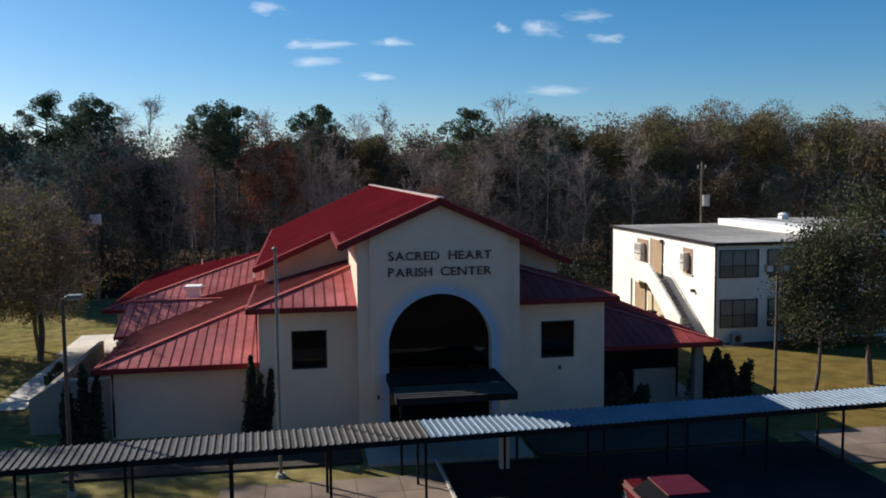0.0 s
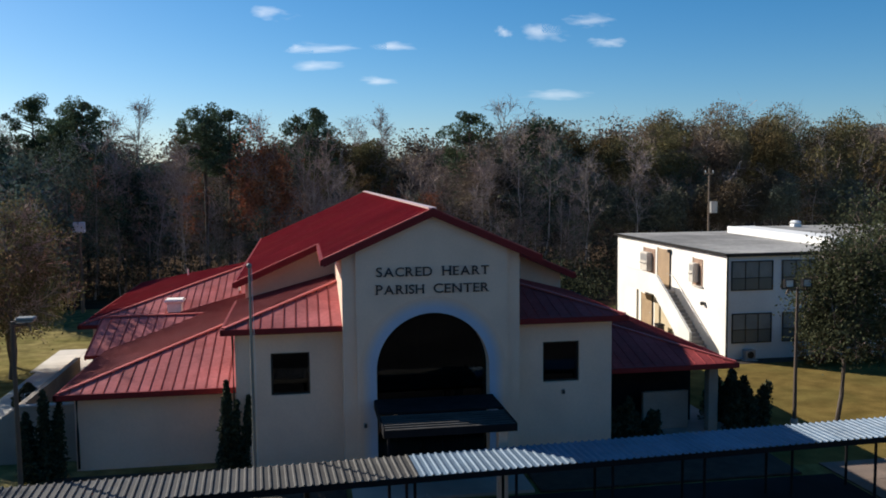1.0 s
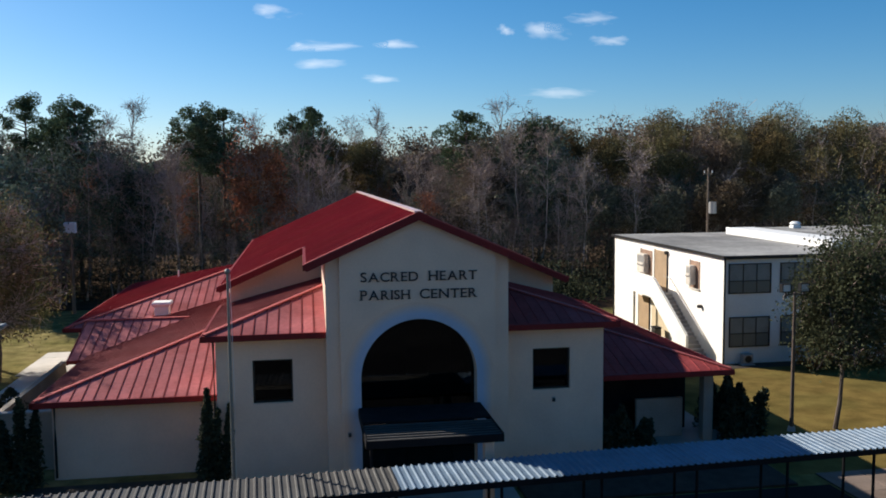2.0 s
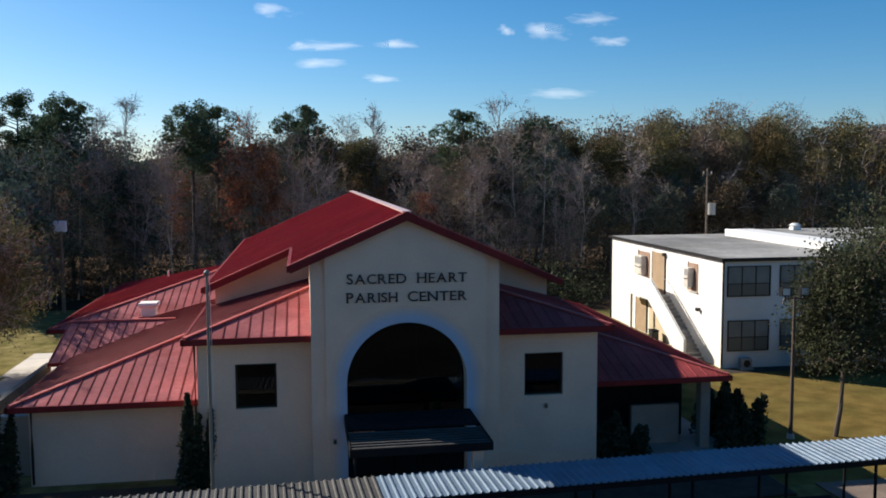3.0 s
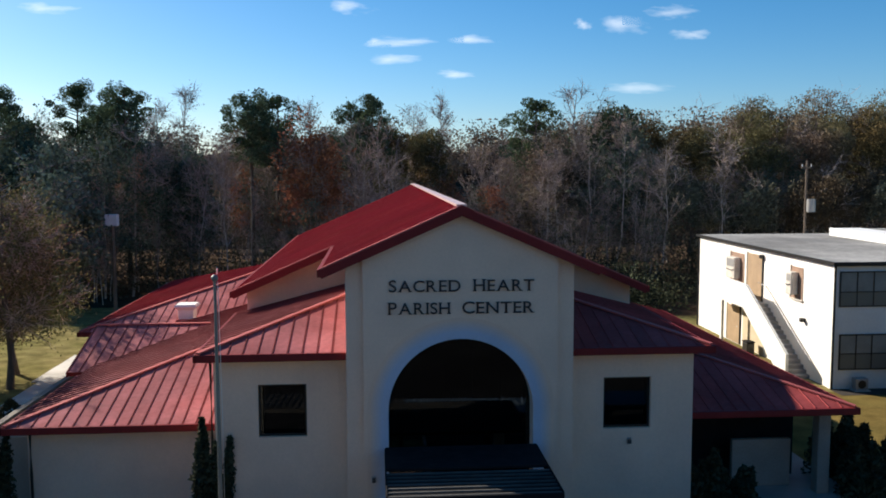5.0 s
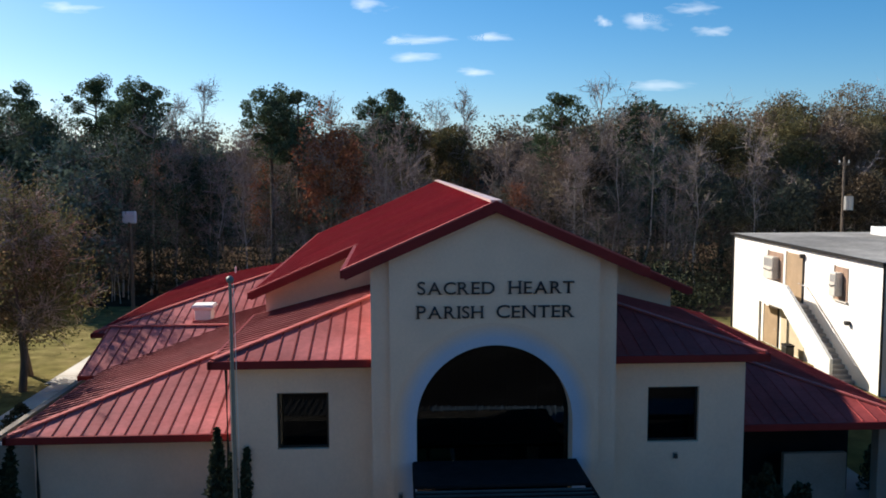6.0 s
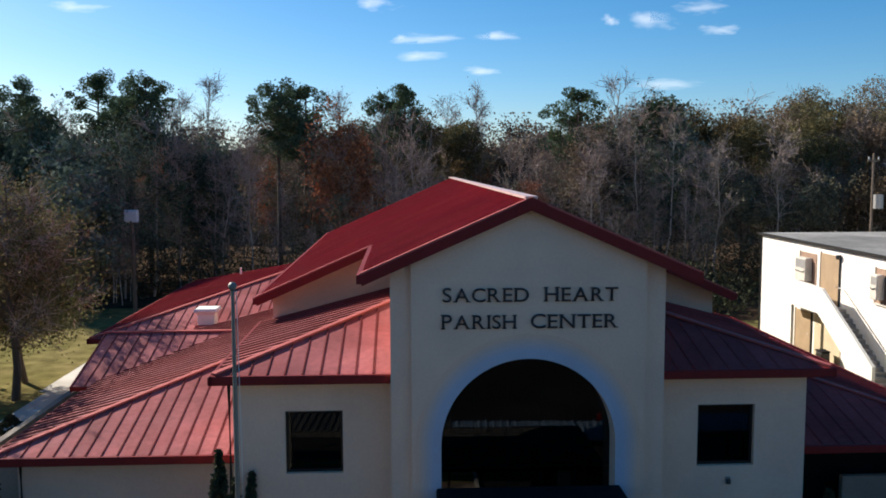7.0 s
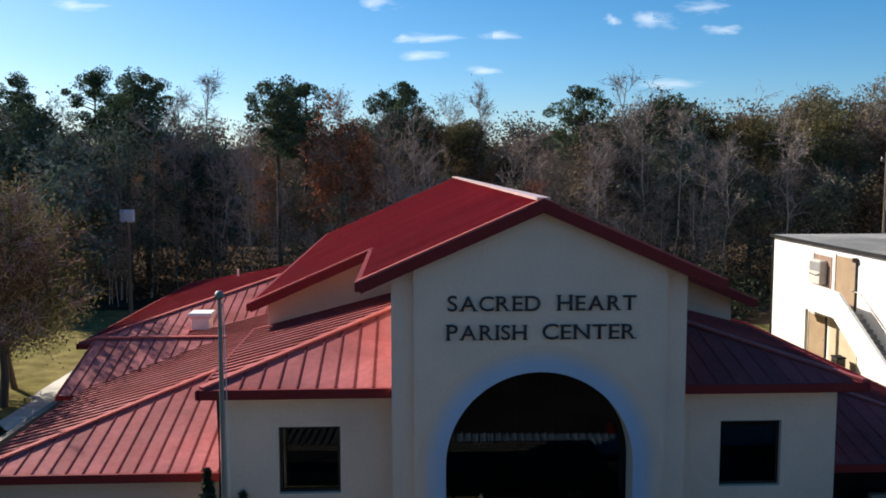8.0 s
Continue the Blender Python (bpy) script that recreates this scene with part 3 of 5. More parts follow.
# wall lettering
def letter_mesh(ch):
    cu = bpy.data.curves.new("glyph", "FONT")
    cu.body, cu.size, cu.extrude, cu.offset = ch, 1.0, 0.0, 0.002
    ob = new("glyph", cu)
    dg = bpy.context.evaluated_depsgraph_get()
    me = bpy.data.meshes.new_from_object(ob.evaluated_get(dg))
    bpy.data.objects.remove(ob)
    bm = bmesh.new()
    bm.from_mesh(me)
    bpy.data.meshes.remove(me)
    lo = Vector([min(v.co[i] for v in bm.verts) for i in (0, 1)] + [0])
    hi = Vector([max(v.co[i] for v in bm.verts) for i in (0, 1)] + [0])
    w, h = hi.x - lo.x, hi.y - lo.y
    for v in bm.verts:
        v.co = ((v.co.x - lo.x) / h, (v.co.y - lo.y) / h, 0)
    w /= h
    feet = {"A": ((0.06, 0), (w - 0.06, 0)), "R": ((0.07, 0), (0.07, 1), (w - 0.08, 0)), "E": ((0.07, 0), (0.07, 1)), "D": ((0.07, 0), (0.07, 1)),
            "H": ((0.07, 0), (0.07, 1), (w - 0.07, 0), (w - 0.07, 1)), "T": ((w / 2, 0),), "P": ((0.07, 0), (0.07, 1)), "I": ((w / 2, 0), (w / 2, 1)), "N": ((0.07, 0), (0.07, 1), (w - 0.07, 1))}.get(ch, ())
    for fx, fy in feet:
        y0 = 0.0 if fy == 0 else 0.94
        vs = [bm.verts.new(p) for p in ((fx - 0.14, y0, 0.0), (fx + 0.14, y0, 0.0), (fx + 0.14, y0 + 0.06, 0.0), (fx - 0.14, y0 + 0.06, 0.0))]
        bm.faces.new(vs)
    left, right = min(v.co.x for v in bm.verts), max(v.co.x for v in bm.verts)
    for v in bm.verts:
        v.co.x -= left
    w = right - left
    out = bmesh.ops.extrude_face_region(bm, geom=bm.faces[:])
    for v in [q for q in out["geom"] if isinstance(q, bmesh.types.BMVert)]:
        v.co.z += 0.13
    return from_bm(bm, "letter"), w


sign = thing("wall_lettering", "dark metal letters reading SACRED HEART PARISH CENTER", "sign", (0, -0.01, 6.4))
glyphs = {ch: letter_mesh(ch) for ch in "SACREDHTPIN"}
for word, x0, x1, z in (("SACRED", -1.96, -0.02, 7.09), ("HEART", 0.32, 2.0, 7.09), ("PARISH", -2.0, -0.29, 6.48), ("CENTER", 0.03, 2.01, 6.48)):
    gap = 0.035
    tall = [0.328] + [0.31] * (len(word) - 1)
    total = sum(glyphs[ch][1] * h for ch, h in zip(word, tall))
    k = (x1 - x0 - gap * (len(word) - 1)) / total
    x = x0
    for ch, h in zip(word, tall):
        part("letter", glyphs[ch][0], LETTER, sign, at=pose(x, 0, z - 6.4, 90) @ Matrix.Diagonal((h * k, h, 0.3, 1)))
        x += glyphs[ch][1] * h * k + gap

for x, y, z, lab in ((4.98, 0.88, 2.52, "small dark wall lantern"), (-2.42, 0.0, 1.9, "small dark wall plate")):
    fx = thing("wall_light", lab + " on the cream stucco", "wall light", (x, y, z))
    part("back_plate", box(-0.06, 0.06, -0.03, -0.006, -0.09, 0.09, 0.005), GALV, fx)
    part("lantern", box(-0.045, 0.045, -0.11, -0.03, -0.07, 0.05, 0.012), SHEET_GREY, fx)

# roof fittings
vent = thing("roof_vent", "white metal roof ventilator with a hood", "vent", (-11.2, 17.9, 3.4))
part("vent_body", box(-0.36, 0.36, -0.36, 0.36, -0.25, 0.5, 0.03), STUCCO_WHITE, vent)
bm = bmesh.new()
lo, hi, lid = [[bm.verts.new((sx * r, sy * r, z)) for sx, sy in ((-1, -1), (1, -1), (1, 1), (-1, 1))] for r, z in ((0.34, 0.46), (0.5, 0.64), (0.44, 0.74))]
for r0, r1 in ((lo, hi), (hi, lid)):
    for k in range(4):
        bm.faces.new((r0[k], r0[(k + 1) % 4], r1[(k + 1) % 4], r1[k]))
bm.faces.new(lid), bm.faces.new(lo[::-1])
part("vent_hood", bm, STUCCO_WHITE, vent, "flared white hood")
part("vent_curb", box(-0.44, 0.44, -0.44, 0.44, -0.3, 0.06, 0.02), CAP, vent, "red metal curb")
for x, y, z in ((-12.0, 30.0, 3.95), (-8.0, 20.5, 4.05), (-6.6, 7.9, 5.55)):
    st = thing("vent_pipe", "thin pale plumbing vent pipe on the roof", "vent pipe", (x, y, z), "roof vent pipes")
    part("pipe", tube([(0, 0, -0.15), (0, 0, 0.5)], [0.05, 0.05], 8), STUCCO_WHITE, st)
    part("flashing", tube([(0, 0, -0.1), (0, 0, 0.08)], [0.12, 0.06], 8), CAP, st)

# flagpole
pole = thing("flagpole", "slim grey aluminium flagpole with a ball on top", "flagpole", (-6.06, -2.8, 0))
part("shaft", tube([(0, 0, 0.1), (0, 0, 4.0), (0, 0, 7.8)], [0.058, 0.05, 0.036], 10), POLE_GREY, pole)
bm = bmesh.new()
bmesh.ops.create_uvsphere(bm, u_segments=12, v_segments=8, radius=0.085, matrix=Matrix.Translation((0, 0, 7.88)))
part("finial", bm, POLE_GREY, pole, "grey ball finial")
part("base_collar", tube([(0, 0, 0), (0, 0, 0.14)], [0.2, 0.14], 12), CONCRETE, pole)
part("halyard", tube([(0.09, -0.02, 1.2), (0.1, -0.02, 4.5), (0.07, -0.02, 7.8)], [0.008, 0.008, 0.008], 4), STUCCO_WHITE, pole)

# ---- covered walk ----
ROT = 3.1
covered = thing("covered_walk", "long low covered walk with ribbed metal roofing on slim posts", "covered walk", (0, -5.15, 0), rz=ROT)
prof = []
for i in range(4):
    x = i * 0.225
    prof += [(x, 0), (x + 0.12, 0), (x + 0.15, 0.042), (x + 0.19, 0.042), (x + 0.22, 0)]
prof.append((0.9, 0))


def ribbed(depth):
    bm = bmesh.new()
    rows = [[bm.verts.new((x, y, z + t)) for x, z in prof] for y, t in ((-depth, 0), (depth, 0), (depth, -0.012), (-depth, -0.012))]
    for r0, r1 in zip(rows, rows[1:] + rows[:1]):
        for k in range(len(prof) - 1):
            bm.faces.new((r0[k], r0[k + 1], r1[k + 1], r1[k]))
    return from_bm(bm, "roof_sheet")


deck_grey, deck_blue = ribbed(0.95), ribbed(0.95)
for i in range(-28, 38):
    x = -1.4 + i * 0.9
    part("roof_sheet", deck_grey if i < 0 else deck_blue, SHEET_GREY if i < 0 else SHEET, covered, at=pose(x, 0, 2.15))
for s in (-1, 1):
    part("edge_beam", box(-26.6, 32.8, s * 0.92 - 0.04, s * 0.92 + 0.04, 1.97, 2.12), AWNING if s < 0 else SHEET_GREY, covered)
    for i in range(20):
        part("post", tube([(-25.5 + i * 3.0, s * 0.7, 0), (-25.5 + i * 3.0, s * 0.7, 1.98)], [0.045, 0.045], 8), AWNING, covered)
for i in range(20):
    part("cross_beam", box(-25.54 + i * 3.0, -25.46 + i * 3.0, -0.88, 0.88, 2.02, 2.115), AWNING, covered)


# ---- neighbouring block ----
def glazed(name, parent, x0, x1, z0, z1, y, columns, low):
    """A window set in a wall that faces the lot: dark frame, panes over and under a rail."""
    f = part(name, ring(x0, x1, z0, z1, x0 + 0.05, x1 - 0.05, z0 + 0.05, z1 - 0.05, y - 0.02, y + 0.05), DARK_METAL, parent, "dark-framed window with grey blinds above")
    w = (x1 - x0 - 0.1) / columns
    rail = z0 + (z1 - z0) * low
    for i in range(columns):
        a = x0 + 0.05 + i * w
        part("pane", box(a + 0.02, a + w - 0.02, y + 0.01, y + 0.02, z0 + 0.05, rail - 0.02), WINDOW_GLASS, f)
        part("blind", box(a + 0.02, a + w - 0.02, y + 0.02, y + 0.03, rail + 0.02, z1 - 0.05), BLIND, f, "grey drawn blind")
        if i:
            part("glazing_bar", box(a - 0.02, a + 0.02, y - 0.01, y + 0.03, z0 + 0.05, z1 - 0.05), DARK_METAL, f)
    part("rail", box(x0 + 0.05, x1 - 0.05, y - 0.008, y + 0.028, rail - 0.02, rail + 0.02), DARK_METAL, f)


BX, BY = 18.92, 15.35
block = thing("apartment_block", "white two-storey flat-roofed block with an outside stair", "building", (BX, BY, 0))
part("wall", box(0, 0.25, 0, 17.3, 0, 5.86), STUCCO_WHITE, block, "sunlit white side wall")
wall = box(0.25, 24, 0.0, 0.2, 0, 5.86)
part("wall", wall, STUCCO_WHITE, block, "shaded white front wall")
part("wall", box(0.25, 24, 17.1, 17.3, 0, 5.86), STUCCO_WHITE, block)
part("wall", box(23.8, 24, 0.2, 17.1, 0, 5.86), STUCCO_WHITE, block)
part("flat_roof", box(-0.12, 24.1, -0.12, 17.4, 5.86, 6.0), FLAT_ROOF, block, "weathered grey flat roof")
part("roof_edge", box(-0.17, 24.1, -0.2, -0.12, 5.84, 6.03), DARK_METAL, block, "dark metal roof edge")
part("roof_edge", box(-0.2, -0.12, -0.2, 17.4, 5.88, 6.03), DARK_METAL, block, "dark metal roof edge")
part("corner_pipe", tube([(-0.04, -0.05, 0), (-0.04, -0.05, 3.0), (-0.04, -0.05, 5.9)], [0.055] * 3, 8), DARK_METAL, block, "dark downpipe at the corner")
part("corner_pipe", tube([(-0.05, 17.22, 0), (-0.05, 17.22, 3.0), (-0.05, 17.22, 5.9)], [0.05] * 3, 8), DARK_METAL, block, "dark downpipe at the corner")
for i in range(7):
    x = 0.2 + i * 3.05
    glazed("window", block, x, x + 2.5, 3.92, 5.58, -0.05, 3, 0.42)
    glazed("window", block, x + 0.08, x + 2.48, 0.94, 2.62, -0.05, 3, 0.45)
part("raised_roof_wall", box(7.9, 8.1, 2.4, 15.5, 6.0, 6.5, 0.02), ROOF_WHITE, block, "white coated upstand of the raised roof")
part("raised_roof", box(8.1, 10.0, 2.4, 15.5, 6.0, 6.48), ROOF_WHITE, block, "white coated strip of the raised roof")
part("raised_roof", box(10.0, 23.9, 2.4, 15.5, 6.0, 6.44), FLAT_ROOF, block)
part("raised_roof_edge", box(8.1, 23.9, 2.3, 2.4, 6.0, 6.5), ROOF_WHITE, block)
fan = thing("roof_fan", "white mushroom roof fan on the flat roof", "roof fan", (BX + 12.5, BY + 14.0, 6.44))
part("fan_base", box(-0.3, 0.3, -0.3, 0.3, 0, 0.22, 0.03), ROOF_WHITE, fan)
part("fan_hood", tube([(0, 0, 0.22), (0, 0, 0.34), (0, 0, 0.48)], [0.28, 0.42, 0.22], 12), ROOF_WHITE, fan)
# outside stair against the side wall
part("stair_wall", slab([(-1.3, y, z) for y, z in ((2.0, 0), (2.5, 0), (7.2, 2.78), (8.3, 2.78), (8.3, 4.1), (6.85, 4.05), (2.0, 1.28))], (-1, 0, 0), 0.15), STUCCO_WHITE, block, "white stair parapet")
for i in range(16):
    y = 2.1 + i * 0.32
    part("step", box(-1.15, 0, y, y + 0.33, max(0.01, i * 0.1875 - 0.12), (i + 1) * 0.1875, 0.01), CONCRETE, block)
part("landing", box(-1.15, 0, 7.22, 12.5, 2.82, 3.0), CONCRETE, block)
part("landing_parapet", box(-1.3, -1.15, 8.3, 12.5, 2.78, 4.1), STUCCO_WHITE, block)
part("handrail", tube([(-0.1, 1.9, 0.95), (-0.1, 4.5, 2.45), (-0.1, 7.2, 3.98), (-0.1, 7.55, 3.98)], [0.03] * 4, 6), GALV, block, "grey stair handrail on the wall")
part("recess_panel", box(-0.025, 0.0, 7.3, 10.1, 0.05, 2.6), DOOR_PALE, block, "pale tan wall under the landing")
part("landing_post", box(-1.28, -1.13, 10.15, 10.35, 0, 2.82), STUCCO_WHITE, block, "white landing post")
for y0, y1, z0, z1, lab, mat in ((7.65, 9.6, 3.02, 5.55, "tan painted upper door", DOOR_TAN), (10.45, 12.3, 0.05, 2.2, "tan painted lower door", DOOR_TAN)):
    dr = part("door", box(-0.05, 0.0, y0, y1, z0, z1, 0.01), mat, block, lab)
    part("door_frame", box(-0.08, 0.0, y0 - 0.08, y0, z0, z1 + 0.06), DARK_METAL, dr)
    part("door_frame", box(-0.08, 0.0, y1, y1 + 0.08, z0, z1 + 0.06), AC_GREY, dr)
    part("door_handle", tube([(-0.12, y0 + 0.15, z0 + 1.0), (-0.12, y0 + 0.28, z0 + 1.0)], [0.02, 0.02], 6), GALV, dr)
for y0, y1, z0, z1 in ((10.1, 12.0, 3.7, 5.4), (3.05, 4.3, 3.78, 5.38)):
    w = part("side_window", box(-0.03, 0.0, y0, y1, z0, z1), DOOR_BROWN, block, "boarded side window with an air conditioner")
    part("window_frame", box(-0.07, 0.0, y1, y1 + 0.07, z0 - 0.05, z1 + 0.05), AC_GREY, w)
    part("window_sill", box(-0.12, 0.0, y0 - 0.05, y1 + 0.05, z0 - 0.07, z0), AC_GREY, w)
    ac = part("air_conditioner", box(-0.42, -0.032, y0 + 0.45, y1 - 0.2, z0 + 0.2, z1 - 0.25, 0.04), AC_GREY, w, "beige window air conditioner")
    part("bracket", tube([(-0.44, y0 + 0.5, z0 + 0.75), (-0.45, y0 + 0.8, z0 + 0.68), (-0.44, y1 - 0.25, z0 + 0.72)], [0.025] * 3, 6), DARK_METAL, ac)
    part("grille", box(-0.432, -0.42, y0 + 0.55, y1 - 0.3, z0 + 0.9, z1 - 0.35), GALV, ac)
part("wall_light", box(-0.22, 0, 7.5, 7.75, 5.4, 5.62, 0.03), DARK_METAL, block, "dark wall light")
part("wall_light", box(-0.25, 0, 2.65, 2.9, 2.72, 2.92, 0.03), DARK_METAL, block, "dark wall light")

waste = thing("waste_bin", "dark waste bin under the white outside stair", "bin", (BX - 0.6, BY + 7.9, 0))
part("bin_body", box(-0.22, 0.22, -0.33, 0.33, 0.0, 0.68, 0.04), DARK_METAL, waste)
part("lid", box(-0.24, 0.24, -0.35, 0.35, 0.68, 0.76, 0.02), AWNING, waste)

# outdoor unit on the ground by the front wall
acu = thing("outdoor_unit", "grey outdoor air-conditioning unit beside the wall", "air conditioner", (20.1, 15.0, 0))
part("casing", box(-0.3, 0.3, -0.2, 0.2, 0.08, 0.62, 0.03), GALV, acu)
part("plinth", box(-0.38, 0.38, -0.28, 0.28, 0, 0.09, 0.01), CONCRETE, acu)
part("grille", tube([(0, -0.2, 0.35), (0, -0.22, 0.35)], [0.2, 0.18], 16), DARK_METAL, acu)

# low wall with its pale coping
lw = thing("garden_wall", "low grey garden wall with a pale coping", "wall", (-16.5, 4.0, 0))
part("wall_body", box(-0.11, 0.11, 2.0, 15.0, 0, 0.92), WALL_GREY, lw)
part("coping", box(-0.14, 0.14, 1.96, 15.0, 0.92, 0.97, 0.015), WALL_GREY, lw)
ramp = slab([(x, 0.0, z) for x, z in ((0.4, 0), (3.7, 0), (3.7, 2.12), (1.45, 2.12), (0.4, 1.45))], (0, -1, 0), 0.22)
part("wall_body", ramp, WALL_GREY, lw, "grey front wall with a sloping end")
part("coping", box(1.5, 3.7, -0.06, 0.28, 2.125, 2.2, 0.02), CONCRETE, lw, "pale coping")


# ---- poles and lamps ----
def street_lamp(x, y, h, heads, mat, label):
    ob = thing("street_lamp", label, "lamp", (x, y, 0), "lot lamps")
    part("post", tube([(0, 0, 0), (0, 0, h * 0.5), (0, 0, h)], [0.085, 0.07, 0.055], 10), mat, ob)
    part("base_plate", tube([(0, 0, 0), (0, 0, 0.2)], [0.17, 0.13], 10), CONCRETE, ob)
    part("cross_arm", tube([(min(heads) - 0.1, 0, h - 0.3), (min(heads) - 0.06, 0, h - 0.12), (0, 0, h - 0.06), (max(heads) + 0.06, 0, h - 0.12), (max(heads) + 0.1, 0, h - 0.3)][(0 if len(heads) > 1 else 2):], [0.035] * (5 if len(heads) > 1 else 3), 8), mat, ob)
    for dx in heads:
        if len(heads) > 1:
            hd = part("lamp_head", ring(dx - 0.2, dx + 0.2, h + 0.02, h + 0.36, dx - 0.17, dx + 0.17, h + 0.05, h + 0.33, -0.1, 0.1), AWNING, ob, "dark square floodlight head")
            part("lens", box(dx - 0.175, dx + 0.175, -0.06, -0.04, h + 0.045, h + 0.335), CLEAR_WHITE, hd)
            part("reflector", box(dx - 0.175, dx + 0.175, 0.05, 0.09, h + 0.045, h + 0.335, 0.01), GALV, hd)
        else:
            hd = part("lamp_head", box(dx - 0.26, dx + 0.26, -0.3, 0.14, h + 0.02, h + 0.13, 0.04), POLE_GREY, ob, "flat grey floodlight head")
            part("lens", box(dx - 0.2, dx + 0.2, -0.26, 0.1, h, h + 0.018), CLEAR_WHITE, hd)
        part("bracket", box(dx - 0.03, dx + 0.03, -0.03, 0.03, h - 0.14, h + 0.03), mat, hd)
    return ob


street_lamp(15.8, 3.3, 5.75, (-0.4, 0.4), POLE_BROWN, "brown lamp post with two floodlight heads by the lawn")
street_lamp(-12.75, -3.3, 6.5, (0.4,), POLE_BROWN, "dark slim lamp post with one floodlight head")


def utility_pole(x, y, h, box_z):
    ob = thing("utility_pole", "weathered wooden utility pole with a pale transformer box", "utility pole", (x, y, 0), "utility poles")
    part("pole", tube([(0, 0, 0), (0, 0, h)], [0.12, 0.08], 8), WOODEN, ob)
    part("transformer", tube([(0.3, -0.3, box_z - 0.5), (0.3, -0.3, box_z + 0.5)], [0.33, 0.33], 12), GALV, ob, "pale grey transformer drum")
    part("cross_arm", box(-0.42, 0.42, -0.05, 0.05, h - 0.6, h - 0.48), WOODEN, ob)
    for dx in (-0.36, 0.0, 0.36):
        part("insulator", tube([(dx, 0, h - 0.45), (dx, 0, h - 0.25)], [0.05, 0.035], 6), CLEAR_WHITE, ob)
    return ob


utility_pole(30.8, 42.0, 10.9, 7.45)
box_post = thing("floodlight_pole", "tall wooden pole carrying a pale square floodlight", "pole", (-21.6, 41.9, 0))
part("pole", tube([(0, 0, 0), (0, 0, 6.6)], [0.15, 0.12], 8), WOODEN, box_post)
part("floodlight", box(-0.45, 0.45, -0.35, 0.15, 6.3, 7.15, 0.05), PANEL_WHITE, box_post, "pale square floodlight box")

# ---- red car ----
car = thing("parked_car", "red saloon car parked in the shade", "car", (5.3, -9.3, 0))
bm = box(-0.9, 0.9, -2.2, 2.2, 0.32, 0.86, 0.12)
part("body", bm, CAR_RED, car)
bm = bmesh.new()
low = [(-0.84, -1.7, 0.84), (0.84, -1.7, 0.84), (0.84, 1.0, 0.84), (-0.84, 1.0, 0.84)]
top = [(-0.62, -1.1, 1.42), (0.62, -1.1, 1.42), (0.62, 0.35, 1.42), (-0.62, 0.35, 1.42)]
vs = [bm.verts.new(p) for p in low + top]
for f in ((0, 1, 5, 4), (1, 2, 6, 5), (2, 3, 7, 6), (3, 0, 4, 7), (4, 5, 6, 7)):
    bm.faces.new([vs[i] for i in f])
part("cabin_glass", bm, CAR_GLASS, car, "dark car glass")
part("roof", box(-0.64, 0.64, -1.12, 0.37, 1.40, 1.45, 0.02), CAR_RED, car)
for sx, sy in itertools.product((-1, 1), (-1.35, 1.4)):
    wh = part("wheel", tube([(sx * 0.72, sy, 0.33), (sx * 0.92, sy, 0.33)], [0.33, 0.33], 16), RUBBER, car)
    part("rim", tube([(sx * 0.90, sy, 0.33), (sx * 0.93, sy, 0.33)], [0.2, 0.2], 12), GALV, wh)
for sx in (-1, 1):
    part("headlight", box(sx * 0.5, sx * 0.8, 2.12, 2.22, 0.62, 0.76, 0.02), CLEAR_WHITE, car)


# ---- trees ----
def quads_mesh(name, groups, mats):
    """One mesh of quads: a vertex array (n, 4, 3) for each material."""
    me = bpy.data.meshes.new(name)
    groups = [(g, i) for i, g in enumerate(groups) if len(g)]
    v = np.concatenate([g.reshape(-1, 3) for g, _ in groups]).astype(np.float32)
    nq = len(v) // 4
    me.vertices.add(len(v)), me.loops.add(len(v)), me.polygons.add(nq)
    me.vertices.foreach_set("co", v.ravel())
    me.loops.foreach_set("vertex_index", np.arange(len(v), dtype=np.int32))
    me.polygons.foreach_set("loop_start", np.arange(nq, dtype=np.int32) * 4)
    me.polygons.foreach_set("material_index", np.concatenate([np.full(len(g), i, np.int32) for g, i in groups]))
    me.update(calc_edges=True)
    for m in mats:
        me.materials.append(m)
    return me


def sticks(p0, p1, r0, r1, sides=3):
    """Tapered bars as quads, (n*sides, 4, 3)."""
    p0, p1 = np.asarray(p0, float), np.asarray(p1, float)
    d = p1 - p0
    d /= np.linalg.norm(d, axis=1, keepdims=True) + 1e-9
    ref = np.where(np.abs(d[:, 2:3]) > 0.9, np.array([[1.0, 0, 0]]), np.array([[0, 0, 1.0]]))
    a = np.cross(d, ref)
    a /= np.linalg.norm(a, axis=1, keepdims=True)
    b = np.cross(d, a)
    out = []
    r0, r1 = np.broadcast_to(r0, len(p0))[:, None], np.broadcast_to(r1, len(p0))[:, None]
    for k in range(sides):
        t0, t1 = 2 * np.pi * k / sides, 2 * np.pi * (k + 1) / sides
        e0, e1 = a * np.cos(t0) + b * np.sin(t0), a * np.cos(t1) + b * np.sin(t1)
        out.append(np.stack([p0 + e0 * r0, p0 + e1 * r0, p1 + e1 * r1, p1 + e0 * r1], 1))
    return np.concatenate(out)


